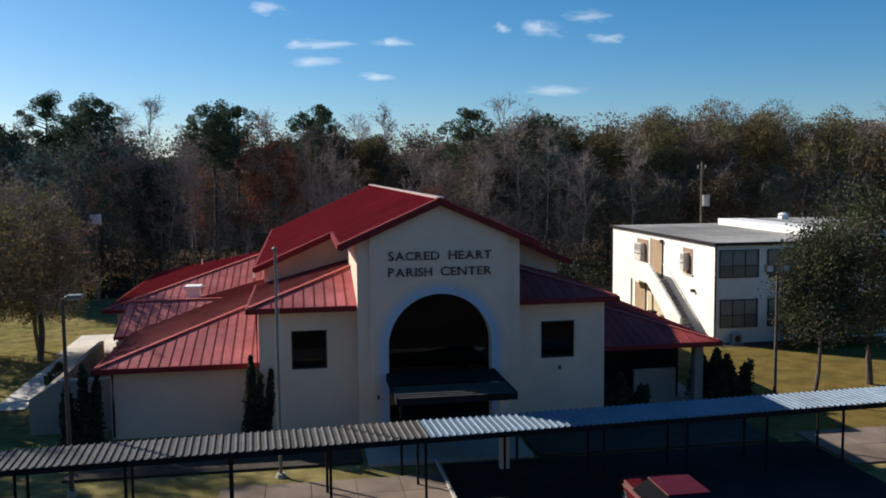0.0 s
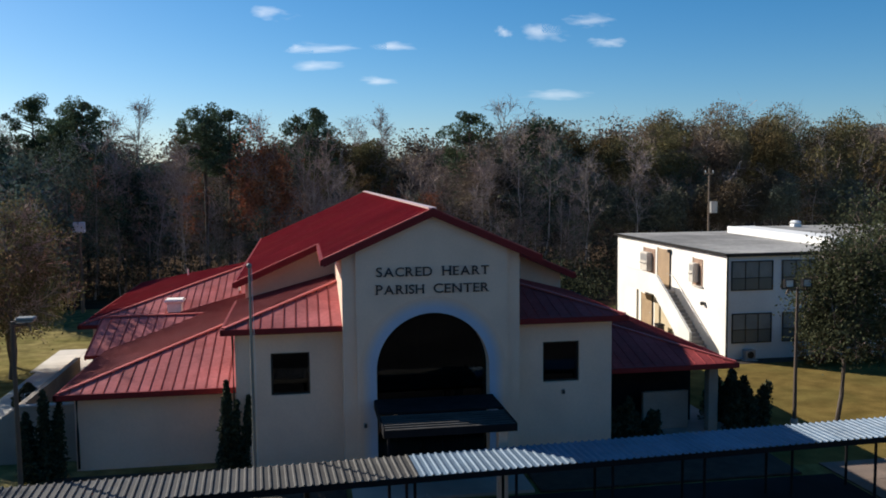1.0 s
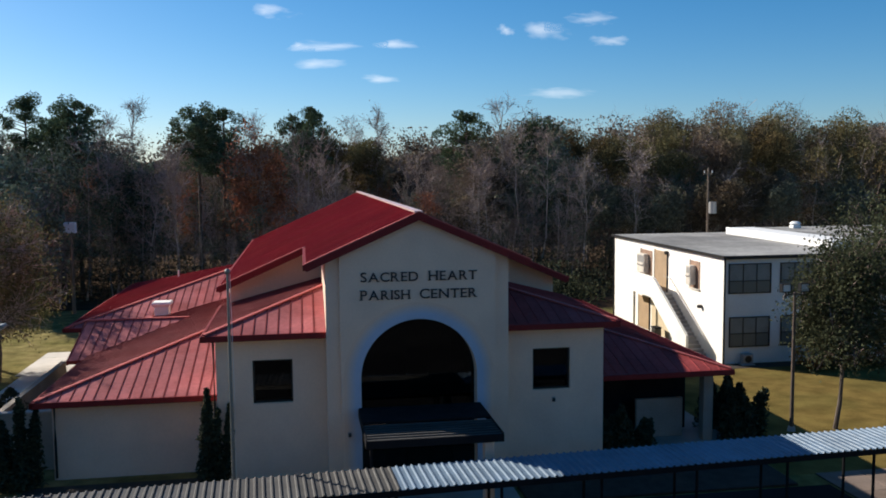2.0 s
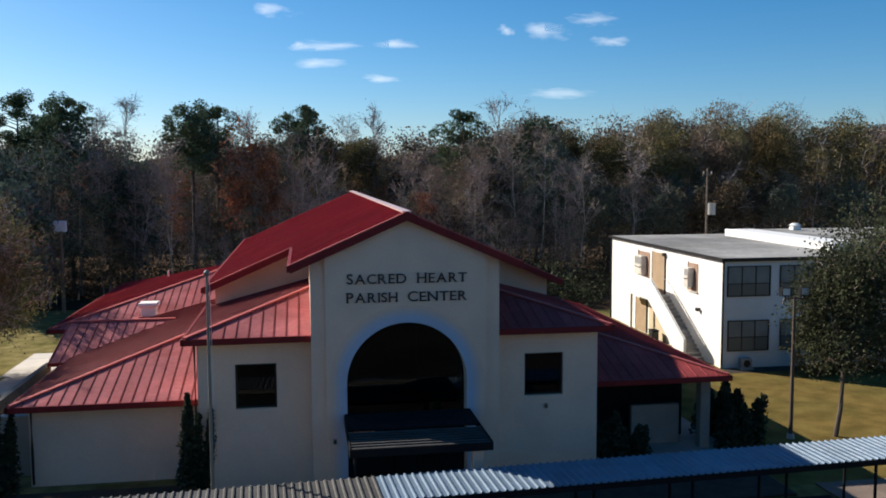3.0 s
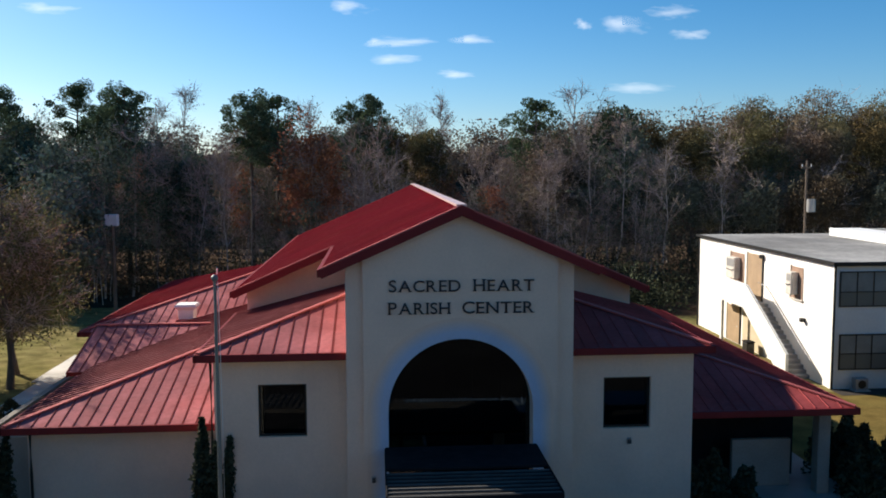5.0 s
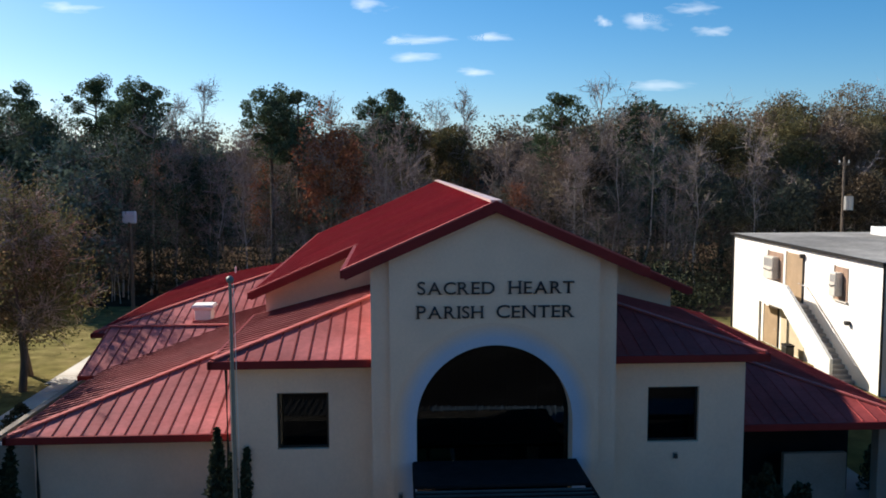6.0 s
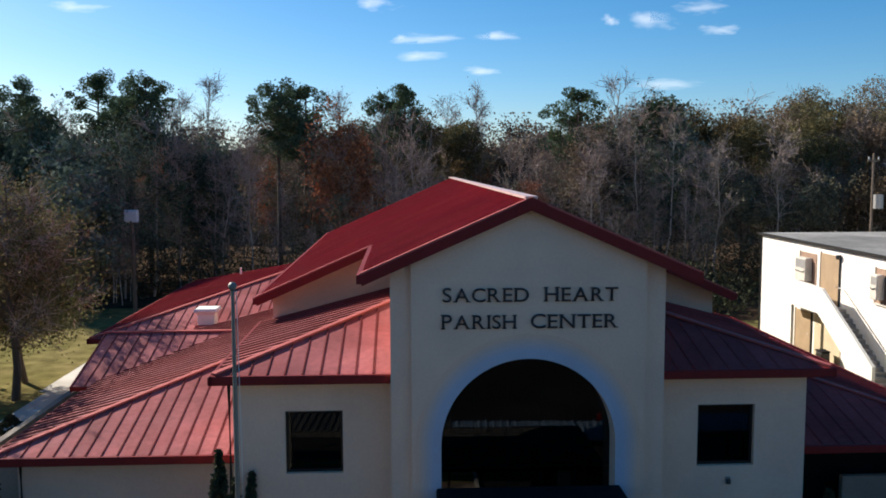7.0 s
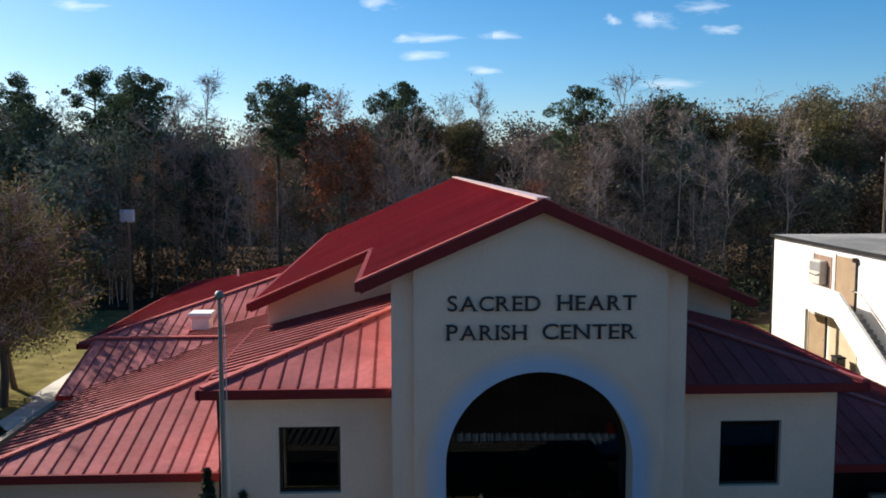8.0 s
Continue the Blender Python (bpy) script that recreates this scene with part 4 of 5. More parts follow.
def leaves(rng, centres, size, long=1.6):
    """A leaf or leaf spray at each centre, turned at random."""
    n = len(centres)
    d = rng.normal(size=(n, 3))
    d /= np.linalg.norm(d, axis=1, keepdims=True)
    e = np.cross(d, rng.normal(size=(n, 3)))
    e /= np.linalg.norm(e, axis=1, keepdims=True)
    s = size * rng.uniform(0.6, 1.3, (n, 1))
    return np.stack([centres - d * s * long * 0.5, centres + e * s * 0.5, centres + d * s * long * 0.5, centres - e * s * 0.5], 1)


def skeleton_tree(rng, h, spread, limbs=14, twigs=5, start=0.35, r=0.18, up=0.6):
    """Trunk, limbs and twigs of a bare tree; also the twig ends."""
    zs = np.linspace(0, 0.93 * h, 7)
    line = np.stack([np.cumsum(rng.normal(0, 0.012 * h, 7)), np.cumsum(rng.normal(0, 0.012 * h, 7)), zs], 1)
    line[0, :2] = 0
    rad = np.linspace(r, r * 0.2, 7)
    trunk = [sticks(line[i:i + 1], line[i + 1:i + 2], rad[i], rad[i + 1], 6) for i in range(6)]
    f = rng.uniform(start, 0.97, limbs)
    base = np.stack([np.interp(f * 0.93 * h, zs, line[:, i]) for i in range(3)], 1)
    az = rng.uniform(0, 2 * np.pi, limbs)
    length = spread * rng.uniform(0.6, 1.1, limbs) * (1.15 - 0.65 * f)
    el = rng.uniform(up - 0.3, up + 0.35, limbs)
    d = np.stack([np.cos(az) * np.cos(el), np.sin(az) * np.cos(el), np.sin(el)], 1)
    mid = base + d * length[:, None] * 0.5 + rng.normal(0, 0.06 * spread, (limbs, 3))
    end = base + d * length[:, None] + np.array([0, 0, 0.08 * spread]) + rng.normal(0, 0.06 * spread, (limbs, 3))
    rl = r * 0.38 * (1.1 - 0.5 * f)
    wood = [sticks(base, mid, rl, rl * 0.6, 3), sticks(mid, end, rl * 0.6, rl * 0.2, 3)]
    k = 7
    t = rng.uniform(0.25, 1.0, (limbs, k, 1))
    b0 = (np.where(t < 0.5, base[:, None] + (mid - base)[:, None] * t * 2, mid[:, None] + (end - mid)[:, None] * (t * 2 - 1))).reshape(-1, 3)
    dd = (d[:, None] + rng.normal(0, 0.55, (limbs, k, 3))).reshape(-1, 3)
    dd /= np.linalg.norm(dd, axis=1, keepdims=True)
    b1 = b0 + dd * spread * rng.uniform(0.2, 0.45, (limbs * k, 1))
    wide = np.cross(dd, rng.normal(size=dd.shape))
    wide *= 0.02 / (np.linalg.norm(wide, axis=1, keepdims=True) + 1e-9)
    fine = [np.stack([b0 - wide, b0 + wide, b1 + wide * 0.4, b1 - wide * 0.4], 1)]
    t = rng.uniform(0.2, 1, (len(b0), twigs, 1))
    t0 = (b0[:, None] + (b1 - b0)[:, None] * t).reshape(-1, 3)
    td = (dd[:, None] + rng.normal(0, 0.7, (len(b0), twigs, 3))).reshape(-1, 3)
    td /= np.linalg.norm(td, axis=1, keepdims=True)
    t1 = t0 + td * rng.uniform(0.35, 0.9, (len(t0), 1))
    side = np.cross(td, rng.normal(size=td.shape))
    side *= 0.014 / (np.linalg.norm(side, axis=1, keepdims=True) + 1e-9)
    fine.append(np.stack([t0 - side, t0 + side, t1 + side * 0.4, t1 - side * 0.4], 1))
    return (np.concatenate(trunk), line, rad), np.concatenate(wood), np.concatenate(fine), np.concatenate([b1, t1])


def turned(q, ang, s, x, y):
    c, n = math.cos(ang) * s, math.sin(ang) * s
    m = np.array([[c, n, 0], [-n, c, 0], [0, 0, s]])
    return q @ m + np.array([x, y, 0])


def tree_height(x):
    return float(np.interp(x, [-60, -30, -5, 8, 20, 32, 60, 100], [17.8, 16.8, 16.0, 15.6, 16.2, 17.6, 18.6, 19.0]))


def clumps(g, h, low, wide, count, per, size, flat=0.3, loose=0.42):
    """A leafy crown of loose clumps inside an egg-shaped outline."""
    d = g.normal(size=(count, 3))
    d /= np.linalg.norm(d, axis=1, keepdims=True)
    c = d * np.array([wide, wide, (h - low) / 2]) * (g.uniform(0.25, 1, (count, 1)) ** 0.45) * g.uniform(0.8, 1.08, (count, 1)) + np.array([0, 0, (h + low) / 2])
    c[:, 0:2] *= (1.12 - 0.35 * np.clip((c[:, 2:3] - low) / (h - low), 0, 1))
    p = np.repeat(c, per, 0) + g.normal(0, 1, (count * per, 3)) * np.array([loose, loose, flat])
    return leaves(g, p, size)


def bank(y, x=0.0):
    """The ground rises behind the wood, added to close gaps of sky."""
    f = min(max((y - 92) / 22, 0), 1)
    g = min(max((x - 12) / 25, 0), 1)
    return (12.6 + 2.2 * g) * f * f * (3 - 2 * f)


rng = np.random.default_rng(5)
variants = []
for i in range(5):
    tr, wd, fn, tips = skeleton_tree(rng, 15, 3.4, limbs=24, twigs=5, start=0.22, r=0.075, up=0.9)
    few = rng.choice(len(tips), (260, 420, 600, 160, 500)[i])
    variants.append((tr[0], np.concatenate([wd, fn]), leaves(rng, tips[few] + rng.normal(0, 0.25, (len(few), 3)), 0.10)))
for i in range(6):
    tr, wd, fn, tips = skeleton_tree(rng, 14, 3.4, limbs=13, twigs=3, start=0.3, r=0.10, up=0.7)
    crown = clumps(rng, 15.0, (3.0, 4.5, 2.2, 5.5, 3.5, 1.5)[i], (3.0, 2.6, 3.3, 2.8, 3.1, 2.6)[i], (64, 54, 72, 50, 60, 66)[i], 44, 0.15, 0.3, 0.40)
    variants.append((tr[0], np.concatenate([wd, fn]), crown))
BARE, LEAFY = [0, 1, 2, 3, 4], [5, 6, 7, 8, 9, 10]


def clear_height(x, y, h):
    """The height up to which a tree leaves the neighbour's wall in the sun."""
    s = (16.5 - x) / 1.33
    if s > -3 and 6 < y - 1.18 * s < 40:
        return min(h, s - 0.5)
    return h


def woods(name, count, x0, x1, y0, y1, leaf, seed, label, choice, low=0.78, high=1.05):
    g = np.random.default_rng(seed)
    sets = [[], [], []]
    for i in range(count):
        x, y = g.uniform(x0, x1), y0 + (y1 - y0) * g.uniform(0, 1) ** 1.3
        s = clear_height(x, y, tree_height(x) * g.uniform(low, high)) / 15
        v = variants[choice[i % len(choice)]]
        a = g.uniform(0, 6.28)
        if s < 0.3:
            continue
        for k in range(3):
            sets[k].append(turned(v[k], a, s, x, y))
    me = quads_mesh(name, [np.concatenate(q) for q in sets], [BARK_PALE, TWIG, leaf])
    return tagged(new(name, me), label, "trees", kind="stuff")


woods("bare_woods", 96, -65, 22, 46, 76, LEAF_DRY, 3, "dense winter wood of bare grey-brown trees", BARE, 0.66, 0.93)
woods("brown_woods", 58, -70, 100, 50, 86, LEAF_DRY, 4, "trees holding dry brown leaves in the wood", LEAFY, 0.6, 0.96)
woods("rust_woods", 10, -60, 14, 49, 75, LEAF_RUST, 8, "trees with rust-red leaves in the wood", LEAFY, 0.5, 0.85)
woods("olive_woods", 36, 18, 100, 50, 82, LEAF_OLIVE, 10, "oaks with dull olive leaves in the wood", LEAFY, 0.6, 0.9)
woods("green_woods", 35, -70, 95, 47, 86, LEAF_GREEN, 9, "evergreen trees in the wood", LEAFY, 0.5, 0.9)
woods("dark_green_woods", 34, -62, -12, 46, 70, LEAF_GREEN, 14, "dark evergreen trees mixed into the bare wood", LEAFY, 0.5, 0.95)
woods("saplings", 46, -62, 30, 44.8, 54, LEAF_DRY, 12, "thin bare saplings along the edge of the wood", BARE, 0.35, 0.62)


def undergrowth(name, count, x0, x1, y0, y1, h, leaf, seed, label, per=420, size=0.19):
    g = np.random.default_rng(seed)
    out = []
    for i in range(count):
        x, y = g.uniform(x0, x1), g.uniform(y0, y1)
        hh = h * g.uniform(0.5, 1.2)
        p = g.normal(0, 1, (per, 3)) * np.array([1.5, 1.0, hh * 0.3]) + np.array([0, 0, hh * 0.5])
        p[:, 2] = np.clip(np.abs(p[:, 2]), 0, 0.95 * hh)
        out.append(leaves(g, p + np.array([x, y, bank(y, x)]), size))
    return tagged(new(name, quads_mesh(name, [np.concatenate(out)], [leaf])), label, "undergrowth", kind="stuff")


undergrowth("wood_edge", 110, -62, 90, 44.5, 56, 4.2, LEAF_SHRUB, 21, "dull tangled undergrowth at the foot of the wood", per=420, size=0.13)
undergrowth("brown_brush", 90, -62, 90, 50, 64, 6.5, LEAF_BRUSH, 26, "dry brown brush at the foot of the wood", per=420, size=0.10)
undergrowth("evergreen_scrub", 100, -62, 90, 48, 66, 8.5, LEAF_DARK, 22, "dark evergreen scrub inside the wood", per=420, size=0.17)
undergrowth("dark_scrub", 34, 7, 20, 36.5, 44, 3.0, LEAF_SHRUB, 25, "dark evergreen scrub behind the hall", per=420, size=0.15)
undergrowth("deep_woods", 250, -88, 122, 105, 117, 4.8, LEAF_DRY, 23, "deep brown wood on the rise behind", per=260, size=0.30)
# Rise added as a dark backing that shuts out sky between the trunks
gx, gy2 = np.meshgrid(np.linspace(-420, 520, 240), np.linspace(91.5, 300, 26))
gz = np.vectorize(bank)(gy2, gx) + np.where(gy2 > 92, 0.7 * np.sin(gx * 0.11 + gy2 * 0.05) + 0.8 * np.sin(gx * 0.29 + 1.3) + 0.6 * np.sin(gx * 0.67 - gy2 * 0.31), 0.01)
pts = np.stack([gx, gy2, np.maximum(gz, 0.016)], 2)
rise_mesh = quads_mesh("wooded_rise", [np.stack([pts[:-1, :-1], pts[:-1, 1:], pts[1:, 1:], pts[1:, :-1]], 2).reshape(-1, 4, 3)], [LITTER])
tagged(new("wooded_rise", rise_mesh), "added brown rise that closes sky gaps behind the wood", "hillside", kind="structure")


# unseen bank added on the street side, keeps low sky light off the front
bx, by = np.meshgrid(np.linspace(-170, 170, 120), np.linspace(-48, -66, 10))
bf = np.clip((-48 - by) / 12, 0, 1)
bz = bf ** 0.6 * (15.5 + 1.4 * np.sin(bx * 0.21) + 1.1 * np.sin(bx * 0.53 + 1.0) + 0.8 * np.sin(bx * 1.31 + by)) + 0.014
pts = np.stack([bx, by, bz], 2)
bank_mesh = quads_mesh("street_bank", [np.stack([pts[:-1, :-1], pts[:-1, 1:], pts[1:, 1:], pts[1:, :-1]], 2).reshape(-1, 4, 3)], [LEAF_DARK])
tagged(new("street_bank", bank_mesh), "unseen dark bank added to hold back low sky light", "hillside", kind="structure")


def broad_tree(name, label, x, y, h, spread, leaf, count, size, seed, start=0.3, limbs=16, up=0.45, bark=None, twigs=4, full=0, stout=0.02, twig=None):
    """full: clumps that fill the crown besides the leaves at the twig ends."""
    g = np.random.default_rng(seed)
    tr, wd, fn, tips = skeleton_tree(g, h, spread, limbs=limbs, twigs=twigs, start=start, r=stout * h, up=up)
    ob = thing(name, label, "tree", (x, y, 0))
    part("trunk", tube([tuple(p) for p in tr[1]], [float(q) for q in tr[2]], 8), bark or BARK, ob)
    part("branchwork", quads_mesh("branchwork", [wd], [bark or BARK]), None, ob)["kind"] = "stuff"
    part("twigwork", quads_mesh("twigwork", [fn], [twig or TWIG]), None, ob)["kind"] = "stuff"
    at = tips[g.integers(0, len(tips), count)] + g.normal(0, 0.25, (count, 3))
    crown = leaves(g, at, size)
    if full:
        crown = np.concatenate([crown, clumps(g, h, start * h, spread * 0.8, full, 60, size * 1.1, 0.28, 0.36)])
    part("crown", quads_mesh("crown", [crown], [leaf]), None, ob)
    return ob


def pine(x, y, h, seed, crown=0.36, spread=2.4):
    g = np.random.default_rng(seed)
    ob = thing("pine_tree", "tall dark pine with a bare trunk and clumped crown", "tree", (x, y, 0), "pines in the wood")
    lean = g.normal(0, 0.2, 2)
    line = np.array([[0, 0, 0], [lean[0] * 0.4, lean[1] * 0.4, h * 0.5], [lean[0], lean[1], h * 0.97]])
    tr = np.concatenate([sticks(line[0:1], line[1:2], 0.22, 0.16, 7), sticks(line[1:2], line[2:3], 0.16, 0.04, 7)])
    n = 30
    f = 1 - crown * g.uniform(0, 1, n) ** 0.9
    base = np.stack([lean[0] * f, lean[1] * f, f * h * 0.97], 1)
    az = g.uniform(0, 6.28, n)
    ln = spread * g.uniform(0.45, 1.0, n) * np.clip((1.04 - f) / crown * 2.2, 0.25, 1)
    end = base + np.stack([np.cos(az) * ln, np.sin(az) * ln, 0.25 * ln + 0.2], 1)
    part("trunk", quads_mesh("trunk", [np.concatenate([tr, sticks(base, end, 0.05, 0.02, 4)])], [BARK]), None, ob)
    tuft = clumps(g, h * 1.0, h * (1.02 - crown), spread * 0.62, 16, 190, 0.12, 0.22, 0.34)
    ball = g.normal(0, 1, (n * 190, 3))
    ball /= np.linalg.norm(ball, axis=1, keepdims=True)
    ball *= g.uniform(0.2, 1, (n * 190, 1)) ** 0.4 * np.repeat(g.uniform(0.45, 1.0, n), 190)[:, None] * np.array([1, 1, 0.72])
    ends = np.repeat(end, 190, 0) + ball
    part("crown", quads_mesh("crown", [np.concatenate([tuft, leaves(g, ends, 0.10, 2.6)])], [LEAF_PINE]), None, ob)
    return ob


for x, y, h, sd in ((-13.2, 54, 17.3, 1), (-11.2, 55, 16.7, 13), (-23.7, 53.6, 17.9, 2), (-25.6, 55, 16.9, 12), (-3.0, 57.5, 17.0, 3), (-4.5, 57.5, 16.2, 4), (12.1, 55, 16.4, 5), (-30.0, 60, 18.5, 6), (-34.5, 56, 17.5, 7)):
    pine(x, y, h, sd, spread=2.9 if x > 0 else 2.4)
broad_tree("rust_tree", "tree with rust-red autumn leaves at the wood edge", -7.7, 50, 14.3, 4.0, LEAF_RUST, 1500, 0.16, 31, start=0.32, full=85, stout=0.010)
broad_tree("bare_tree", "tall pale bare tree rising above the wood", 16.0, 58, 18.5, 3.0, LEAF_DRY, 60, 0.2, 32, start=0.4, bark=BARK_PALE, stout=0.009, up=0.9, limbs=24, twigs=8)
broad_tree("bare_tree", "pale bare-trunked tree at the wood edge", 27.1, 49, 13.0, 3.4, LEAF_DRY, 60, 0.2, 33, start=0.45, bark=BARK_PALE, stout=0.0065, up=0.8, limbs=22, twigs=7)
broad_tree("bare_tree", "pale bare-trunked tree at the wood edge", 18.1, 49, 14.8, 2.4, LEAF_DRY, 60, 0.2, 34, start=0.6, bark=BARK_PALE, stout=0.0065, up=0.8, limbs=18, twigs=6)
for x, y, h, sd in ((-18.9, 57, 18.5, 61), (-21.4, 60, 17.8, 62), (18.6, 61, 17.8, 63), (3.6, 60, 17.6, 64), (-7.7, 56, 16.5, 65), (2.2, 64, 17.0, 66)):
    broad_tree("bare_tree", "tall slim bare tree rising above the wood", x, y, h, 2.4, LEAF_DRY, 120, 0.12, sd, start=0.4, bark=BARK_PALE, stout=0.008, up=1.0, limbs=24, twigs=8)


def dome(g, h, low, wide, lobes, per, size):
    """A full rounded crown of overlapping leafy lobes, smallest at its rim."""
    out = []
    for k in range(lobes):
        d = g.normal(size=3)
        d /= np.linalg.norm(d)
        d[2] = abs(d[2]) if k % 4 else d[2]
        r = wide * g.uniform(0.24, 0.42)
        c = d * np.array([wide - r, wide - r, (h - low) / 2 - r]) * g.uniform(0.55, 1.0) + np.array([0, 0, (h + low) / 2])
        q = g.normal(size=(per, 3))
        q /= np.linalg.norm(q, axis=1, keepdims=True)
        out.append(c + q * r * g.uniform(0.35, 1, (per, 1)) ** 0.45 * (1 + 0.10 * np.sin(q[:, :1] * 9 + q[:, 1:2] * 7 + k)))
    return leaves(g, np.concatenate(out), size)


def oak(x, y, h, w, leaf, seed, label, low=0.25):
    g = np.random.default_rng(seed)
    tr, wd, fn, tips = skeleton_tree(g, h * 0.96, w, limbs=16, twigs=4, start=0.3, r=0.011 * h, up=0.55)
    ob = thing("oak_tree", label, "tree", (x, y, 0))
    part("trunk", tube([tuple(p) for p in tr[1]], [float(q) for q in tr[2]], 8), BARK, ob)
    part("branchwork", quads_mesh("branchwork", [wd], [BARK]), None, ob)["kind"] = "stuff"
    part("twigwork", quads_mesh("twigwork", [fn], [TWIG]), None, ob)["kind"] = "stuff"
    part("crown", quads_mesh("crown", [dome(g, h, low * h, w, 26, 600, 0.125)], [leaf]), None, ob)


BROWN_OAK = "broad oak with dull brown leaves above the wood"
OLIVE_OAK = "broad oak with dull olive leaves in the wood"
for x, y, h, w, leaf, sd, lab in ((36.2, 64, 18.5, 4.6, LEAF_BROWN, 35, BROWN_OAK), (42.7, 62, 19.2, 5.6, LEAF_BROWN, 36, BROWN_OAK), (50, 64, 19.2, 5.6, LEAF_BROWN, 37, BROWN_OAK),
                                  (28.5, 60, 17.3, 4.4, LEAF_OLIVE, 39, OLIVE_OAK), (33.0, 57, 16.6, 4.2, LEAF_OLIVE, 40, OLIVE_OAK), (38.5, 56, 16.6, 4.6, LEAF_BROWN, 80, BROWN_OAK),
                                  (46.0, 57, 17.2, 5.0, LEAF_OLIVE, 81, OLIVE_OAK), (57.0, 62, 18.2, 5.4, LEAF_OLIVE, 82, OLIVE_OAK), (24.5, 62, 16.4, 3.8, LEAF_OLIVE, 83, OLIVE_OAK),
                                  (-1.0, 62, 16.0, 3.6, LEAF_OLIVE, 84, OLIVE_OAK), (2.5, 59, 15.2, 3.4, LEAF_OLIVE, 85, OLIVE_OAK), (64.0, 60, 18.0, 5.4, LEAF_BROWN, 86, BROWN_OAK)):
    oak(x, y, h, w, leaf, sd, lab)
for x, y, h, w, sd in ((25.0, 51.5, 11.0, 3.4, 87), (30.5, 50.5, 10.2, 3.6, 88), (36.0, 50.0, 10.8, 3.8, 89), (42.0, 50.5, 11.4, 4.0, 90), (49.0, 51.0, 11.4, 4.2, 91), (15.5, 53.0, 12.0, 3.2, 92)):
    oak(x, y, h, w, LEAF_DARK, sd, "dark leafy oak at the wood edge", 0.12)
for x, y, h, sd in ((21.3, 58, 16.0, 38), (19.2, 55, 16.3, 76), (-30.1, 48, 16.0, 74), (-35.5, 50, 15.6, 75), (-29.0, 53, 13.2, 67), (-33.0, 51, 12.4, 68), (-18.5, 53, 12.6, 69), (-25.5, 42.0, 12.2, 71), (-29.0, 45.5, 14.4, 72), (-24.0, 38.2, 10.4, 73)):
    broad_tree("evergreen_tree", "dark evergreen tree in the wood", x, y, h, 3.4, LEAF_GREEN, 700, 0.19, sd, start=0.2, full=90, stout=0.012)

# trees and shrubs near the buildings
broad_tree("lawn_tree", "small tree with thin olive and brown leaves on the lawn", -20.7, 21.9, 7.4, 3.6, LEAF_LAWN, 9000, 0.08, 41, start=0.2, limbs=30, twigs=9, full=190, twig=TWIG_PINK)
broad_tree("lawn_tree", "tree with green and rusty leaves and bare top twigs", -22.8, 20.5, 10.6, 4.0, LEAF_LAWN, 1800, 0.07, 42, start=0.2, limbs=40, twigs=14, full=24, twig=TWIG_PINK)
broad_tree("lawn_tree", "small tree with thin olive leaves on the lawn", -27.5, 22.0, 8.4, 4.0, LEAF_LAWN, 2600, 0.15, 43, start=0.28, limbs=20, full=40)
# Next three trees stand out of view or nearly so, added for shade
broad_tree("lawn_tree", "added tree with thin olive leaves, shades the low wing", -20.0, 11.4, 9.6, 3.0, LEAF_LAWN, 5000, 0.10, 46, start=0.42, limbs=26, full=40, stout=0.012)
broad_tree("lawn_tree", "unseen tall tree with thin olive leaves, added to shade the front lawn", -29.0, 7.0, 12.5, 5.0, LEAF_OLIVE, 6000, 0.18, 47, start=0.25, limbs=26)
broad_tree("lawn_tree", "unseen large leafy oak added to darken the front lawn", -29.5, 12.5, 14.0, 5.0, LEAF_GREEN, 14000, 0.16, 48, start=0.2, limbs=30)
broad_tree("lawn_tree", "leafy tree with olive and brown leaves shading the hall", -19.8, 18.8, 9.8, 2.8, LEAF_LAWN, 5000, 0.08, 49, start=0.3, limbs=28, twigs=8, full=50, twig=TWIG_PINK)
broad_tree("live_oak", "evergreen oak with small glossy leaves on the lawn", 17.7, 3.2, 7.5, 2.0, LEAF_OAK, 13000, 0.09, 44, start=0.36, limbs=34, full=60, stout=0.014)
broad_tree("live_oak", "evergreen oak with small glossy leaves on the lawn", 21.6, 4.8, 8.6, 3.6, LEAF_OAK, 16000, 0.09, 45, start=0.3, limbs=34, full=90)


def shrub(name, label, x, y, h, w, leaf, seed, count=900, power=0.6, size=0.11):
    g = np.random.default_rng(seed)
    ob = thing(name, label, "shrub", (x, y, 0.05))
    z = g.uniform(0.03, 1, count)
    rr = w * np.sin(np.pi * np.clip(z, 0, 1) ** power) * g.uniform(0.55, 1.05, count) + 0.04
    az = g.uniform(0, 6.28, count)
    p = np.stack([rr * np.cos(az), rr * np.sin(az), z * h], 1)
    part("stem", tube([(0, 0, -0.05), (0.03, 0, h * 0.5), (0, 0, h * 0.9)], [0.05, 0.035, 0.012], 6), BARK, ob)
    part("foliage", quads_mesh("foliage", [leaves(g, p, size)], [leaf]), None, ob)
    return ob


